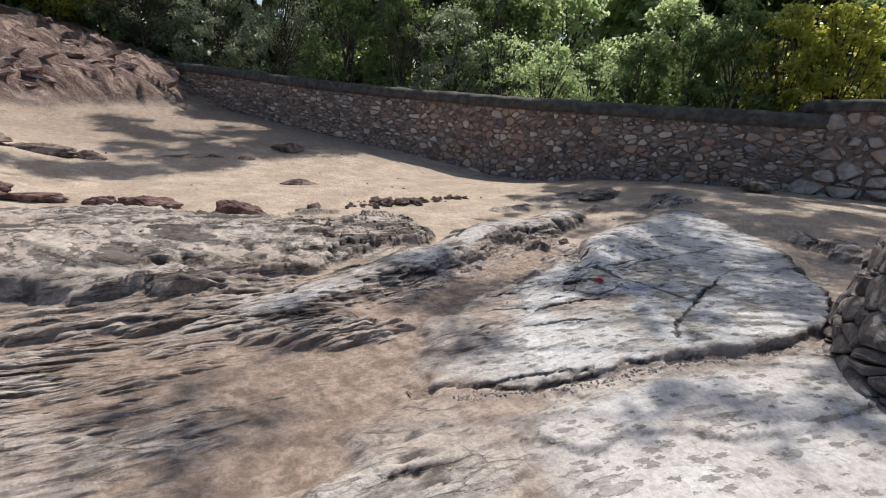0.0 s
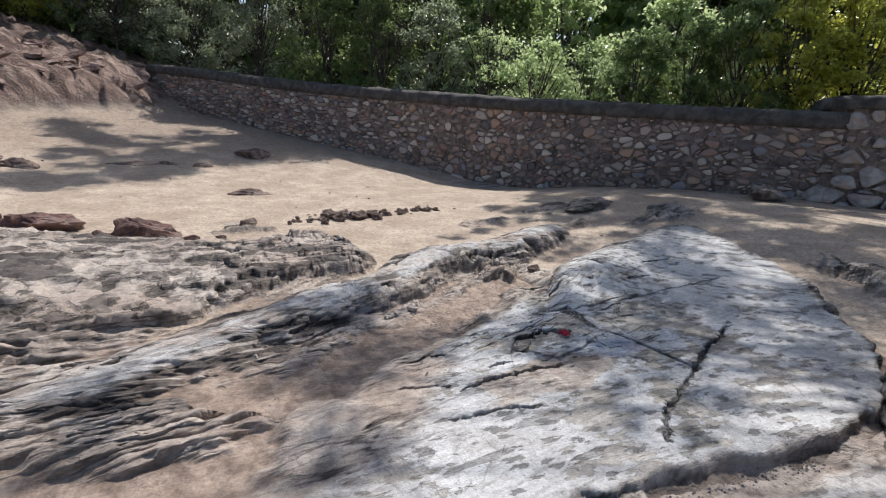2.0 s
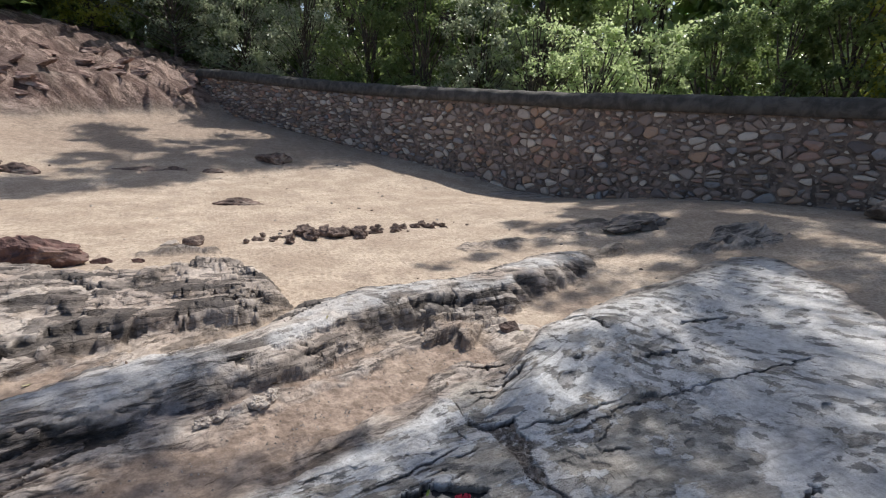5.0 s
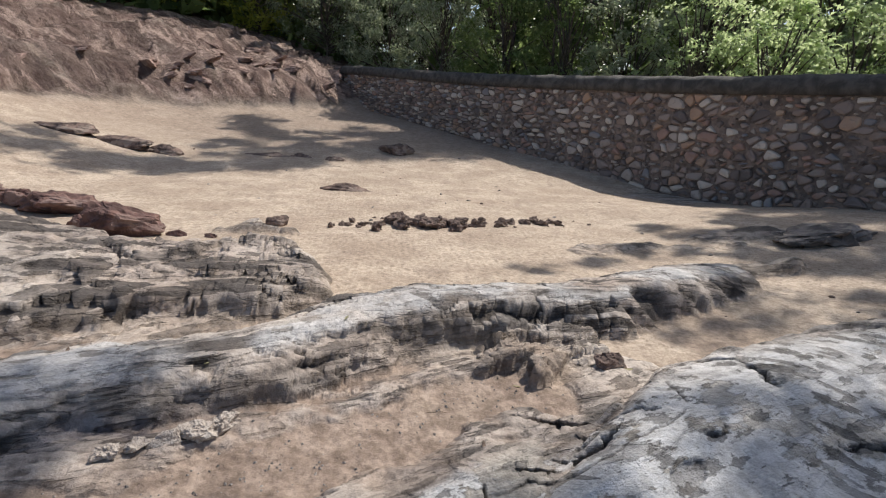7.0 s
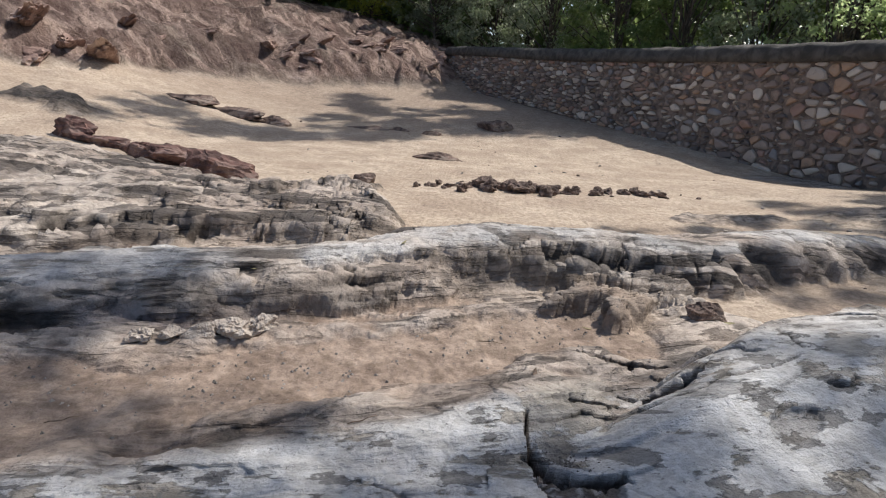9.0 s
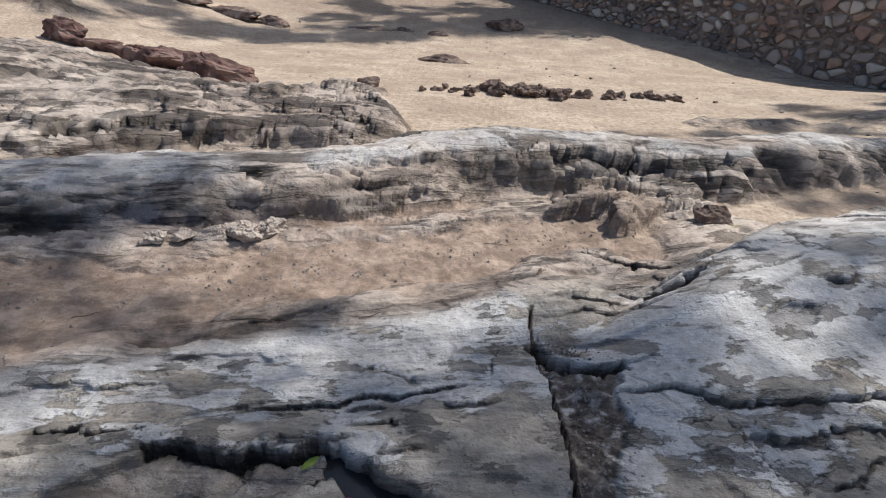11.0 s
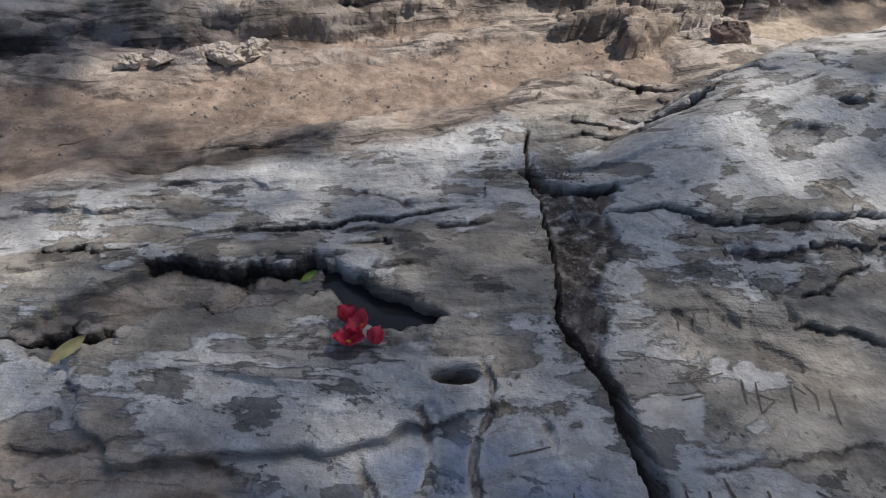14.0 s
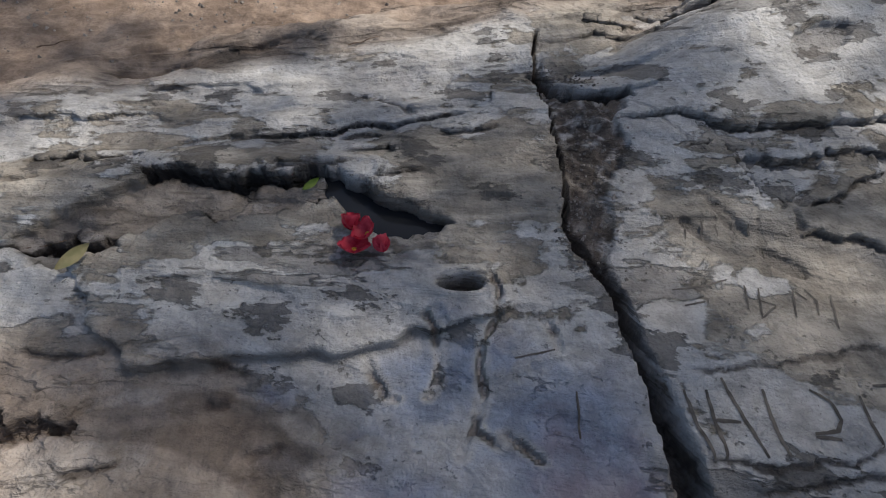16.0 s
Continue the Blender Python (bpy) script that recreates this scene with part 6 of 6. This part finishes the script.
# ---- small things on the slab ----
def pool_water():
    pts = smooth_line([(x * 1.0, y * 1.0) for x, y in POOL] + [POOL[0]], 2)[:-1]
    cx, cy = sum(p[0] for p in pts) / len(pts), sum(p[1] for p in pts) / len(pts)
    verts = [(cx + (x - cx) * 1.12, cy + (y - cy) * 1.12, 0.106) for x, y in pts] + [(cx, cy, 0.106)]
    n = len(pts)
    ob = new("water", mesh_of("water", verts, [(i, (i + 1) % n, n) for i in range(n)], WATER))
    return tagged(ob, "dark still rainwater in a hollow of the slab", "water", kind="structure")


pool_water()


def petal_mesh(seed, length, width, curl):
    r = random.Random(seed)
    verts, faces, nu, nv = [], [], 7, 6
    for i in range(nu + 1):
        u = i / nu
        w = width * math.sin(math.pi * (0.12 + 0.80 * u)) ** 0.7
        for j in range(nv + 1):
            v = j / nv * 2 - 1
            notch = 1 - 0.07 * math.exp(-(v / 0.25) ** 2) * u
            x = length * u * notch * (1 - 0.16 * v * v * u)
            z = curl * length * u * u + 0.16 * width * v * v + 0.02 * length * math.sin(9 * v + seed) * u
            verts.append((x, w * v * 0.5, z + r.uniform(-1, 1) * 0.0004))
    for i in range(nu):
        for j in range(nv):
            a = i * (nv + 1) + j
            faces.append((a, a + nv + 1, a + nv + 2, a + 1))
    return mesh_of("petal", verts, faces, PETAL)


def flower(x, y, tilt, turn, size, cup, seed, lift):
    root = tagged(new("flower"), "fallen crimson flower with a yellow centre lying on rock", "flower", "offered flowers")
    root.matrix_world = pose(x, y, ground_z(x, y) + lift, tilt[0], tilt[1], turn)
    for k in range(5):
        p = part("petal", petal_mesh(seed + k, size, size * 0.98, 0.25), root)
        p.matrix_local = pose(0, 0, 0.0006 * k, 0, -cup - 4 * (k % 2), k * 72 + seed * 7)
    bm = bmesh.new()
    for k in range(9):
        an = k * 0.7
        m = Matrix.Translation((math.cos(an) * 0.0022, math.sin(an) * 0.0022, 0.004)) @ Matrix.Scale(1, 4)
        bmesh.ops.create_uvsphere(bm, u_segments=6, v_segments=4, radius=0.0016, matrix=m)
    part("stamens", bm_mesh("stamens", bm, STAMEN), root, "yellow stamens")
    return root


flower(-0.130, 0.449, (-35, 10), 20, 0.026, 42, 3, 0.006)
flower(-0.104, 0.440, (-25, -12), 70, 0.026, 24, 11, 0.012)
flower(-0.121, 0.416, (-22, 5), 10, 0.027, 10, 17, 0.006)
flower(-0.080, 0.417, (-60, 28), 40, 0.025, 50, 23, 0.009)


def fallen_leaf(x, y, turn, length, mat, label, seed, tilt=12, lift=0.006):
    verts, faces, n = [], [], 10
    for i in range(n + 1):
        u = i / n
        w = 0.34 * length * math.sin(math.pi * min(1, 0.03 + 0.97 * u)) ** 0.8
        for v in (-1, -0.5, 0, 0.5, 1):
            verts.append((length * (u - 0.5), w * v * 0.5, 0.12 * length * (abs(v) * 0.5 - 0.3) + 0.25 * length * (u - 0.5) ** 2))
    for i in range(n):
        for j in range(4):
            a = i * 5 + j
            faces.append((a, a + 5, a + 6, a + 1))
    ob = new("leaf", mesh_of("leaf", verts, faces, mat))
    ob.matrix_world = pose(x, y, ground_z(x, y) + lift, tilt, -8, turn)
    return tagged(ob, label, "leaf", "fallen leaves")


fallen_leaf(-0.210, 0.543, 48, 0.032, LEAF_FRESH, "small fresh green leaf fallen beside the pool", 1, 30, 0.012)
fallen_leaf(-0.478, 0.365, 55, 0.05, LEAF_DRY, "curled yellow-green leaf lying in a rock hollow", 2, 35, 0.012)
rl = random.Random(21)
for i in range(34):
    x, y = rl.uniform(-3.2, 3.0), rl.uniform(-1.3, 2.2)
    if abs(x) < 0.9 and 0 < y < 1.2:
        continue
    fallen_leaf(x, y, rl.uniform(0, 360), rl.uniform(0.025, 0.05), rl.choice((LEAF_DRY, TWIG, TWIG)), "small dry leaf fallen on the rock", 40 + i, rl.uniform(-15, 15), 0.004)


def twig(x, y, turn, length, seed):
    verts, faces = [], []
    limb(verts, faces, (-length / 2, 0, 0), (length / 2, 0, 0.004), 0.0016, 0.0008, seed, 5, 6)
    ob = new("twig", mesh_of("twig", verts, faces, TWIG))
    ob.matrix_world = pose(x, y, ground_z(x, y) + 0.003, 0, 0, turn)
    return tagged(ob, "thin dry brown twig lying on rock", "twig", "twigs")


for i, (x, y, tn, ln) in enumerate(((-0.56, 0.405, 20, 0.06), (-0.53, 0.41, -35, 0.05), (-0.545, 0.40, 60, 0.045), (-0.21, 1.03, 30, 0.07), (-0.35, 1.12, 15, 0.06), (0.1, 1.6, -10, 0.08), (-0.9, 1.0, 25, 0.07), (-1.2, -0.3, 40, 0.06))):
    twig(x, y, tn, ln, 900 + i)


# ---- old scratched writing, worn past reading: dark strokes in the slab ----
def stroke(line, wide):
    at, total = along_line(line)
    n = max(6, round(total / 0.005))
    verts, faces = [], []
    for i in range(n + 1):
        t = i / n
        (x, y), (dx, dy) = at(total * t)
        k = wide / 2 * (0.35 + 0.65 * math.sin(math.pi * (0.15 + 0.7 * t))) * (1 + 0.35 * noise.noise((x * 160, y * 160, 2.0)))
        j = 0.25 * wide * noise.noise((x * 90, y * 90, 5.0))
        x, y = x - dy * j, y + dx * j
        ox, oy = -dy * k, dx * k
        z = max(ground_z(x + ox, y + oy), ground_z(x - ox, y - oy), ground_z(x, y)) + 0.0008
        verts += [(x - ox, y - oy, z), (x, y, z + 0.0002), (x + ox, y + oy, z)]
        if i:
            m = 3 * i
            faces += [(m - 3, m, m + 1, m - 2), (m - 2, m + 1, m + 2, m - 1)]
    return part("scratch", mesh_of("scratch", verts, faces, SCRATCH), ground)


for way in STROKES_A:
    stroke(way, 0.0032)
for way in STROKES_B:
    stroke(way, 0.0050)


# ---- loose grit in the hollows, too fine to count ----
def grit():
    r = random.Random(909)
    verts, faces = [], []
    spots = []
    for _ in range(420):
        y = r.uniform(0.42, 1.0)
        spots.append((np.interp(y, [0.4, 0.6, 0.8, 1.0], [0.215, 0.222, 0.245, 0.22]) + r.gauss(0, 0.028), y, r.uniform(0.0015, 0.0045)))
    for _ in range(380):
        k = r.random() * (len(TROUGH) - 3)
        i, f = int(k), k - int(k)
        spots.append((TROUGH[i][0] * (1 - f) + TROUGH[i + 1][0] * f + r.gauss(0, 0.13), TROUGH[i][1] * (1 - f) + TROUGH[i + 1][1] * f + r.gauss(0, 0.10), r.uniform(0.002, 0.008)))
    for _ in range(500):
        x = r.uniform(-2.3, 0.1)
        spots.append((x, np.interp(x, [-2.3, -1.65, -0.6, -0.2, 0.1], [-0.52, -0.71, -0.86, -0.95, -1.03]) + r.gauss(0, 0.02), r.uniform(0.003, 0.012)))
    for x, y, s in spots:
        z, k, t = ground_z(x, y), len(verts), r.uniform(0, 6.28)
        for dx, dy, dz in ((1, 0, 0.1), (0, 0.8, 0.2), (-1, 0.1, 0), (0.1, -0.8, 0), (0.15, 0.1, 0.9), (0, 0, -0.5)):
            q = s * r.uniform(0.7, 1.2)
            verts.append((x + q * (dx * math.cos(t) - dy * math.sin(t)), y + q * (dx * math.sin(t) + dy * math.cos(t)), z + q * dz))
        for a, b in ((0, 1), (1, 2), (2, 3), (3, 0)):
            faces += [(k + a, k + b, k + 4), (k + b, k + a, k + 5)]
    ob = new("grit", mesh_of("grit", verts, faces, GREY_ROCK, False))
    return tagged(ob, "fine loose grit lying in the hollows of the rock", "grit", kind="stuff")


grit()
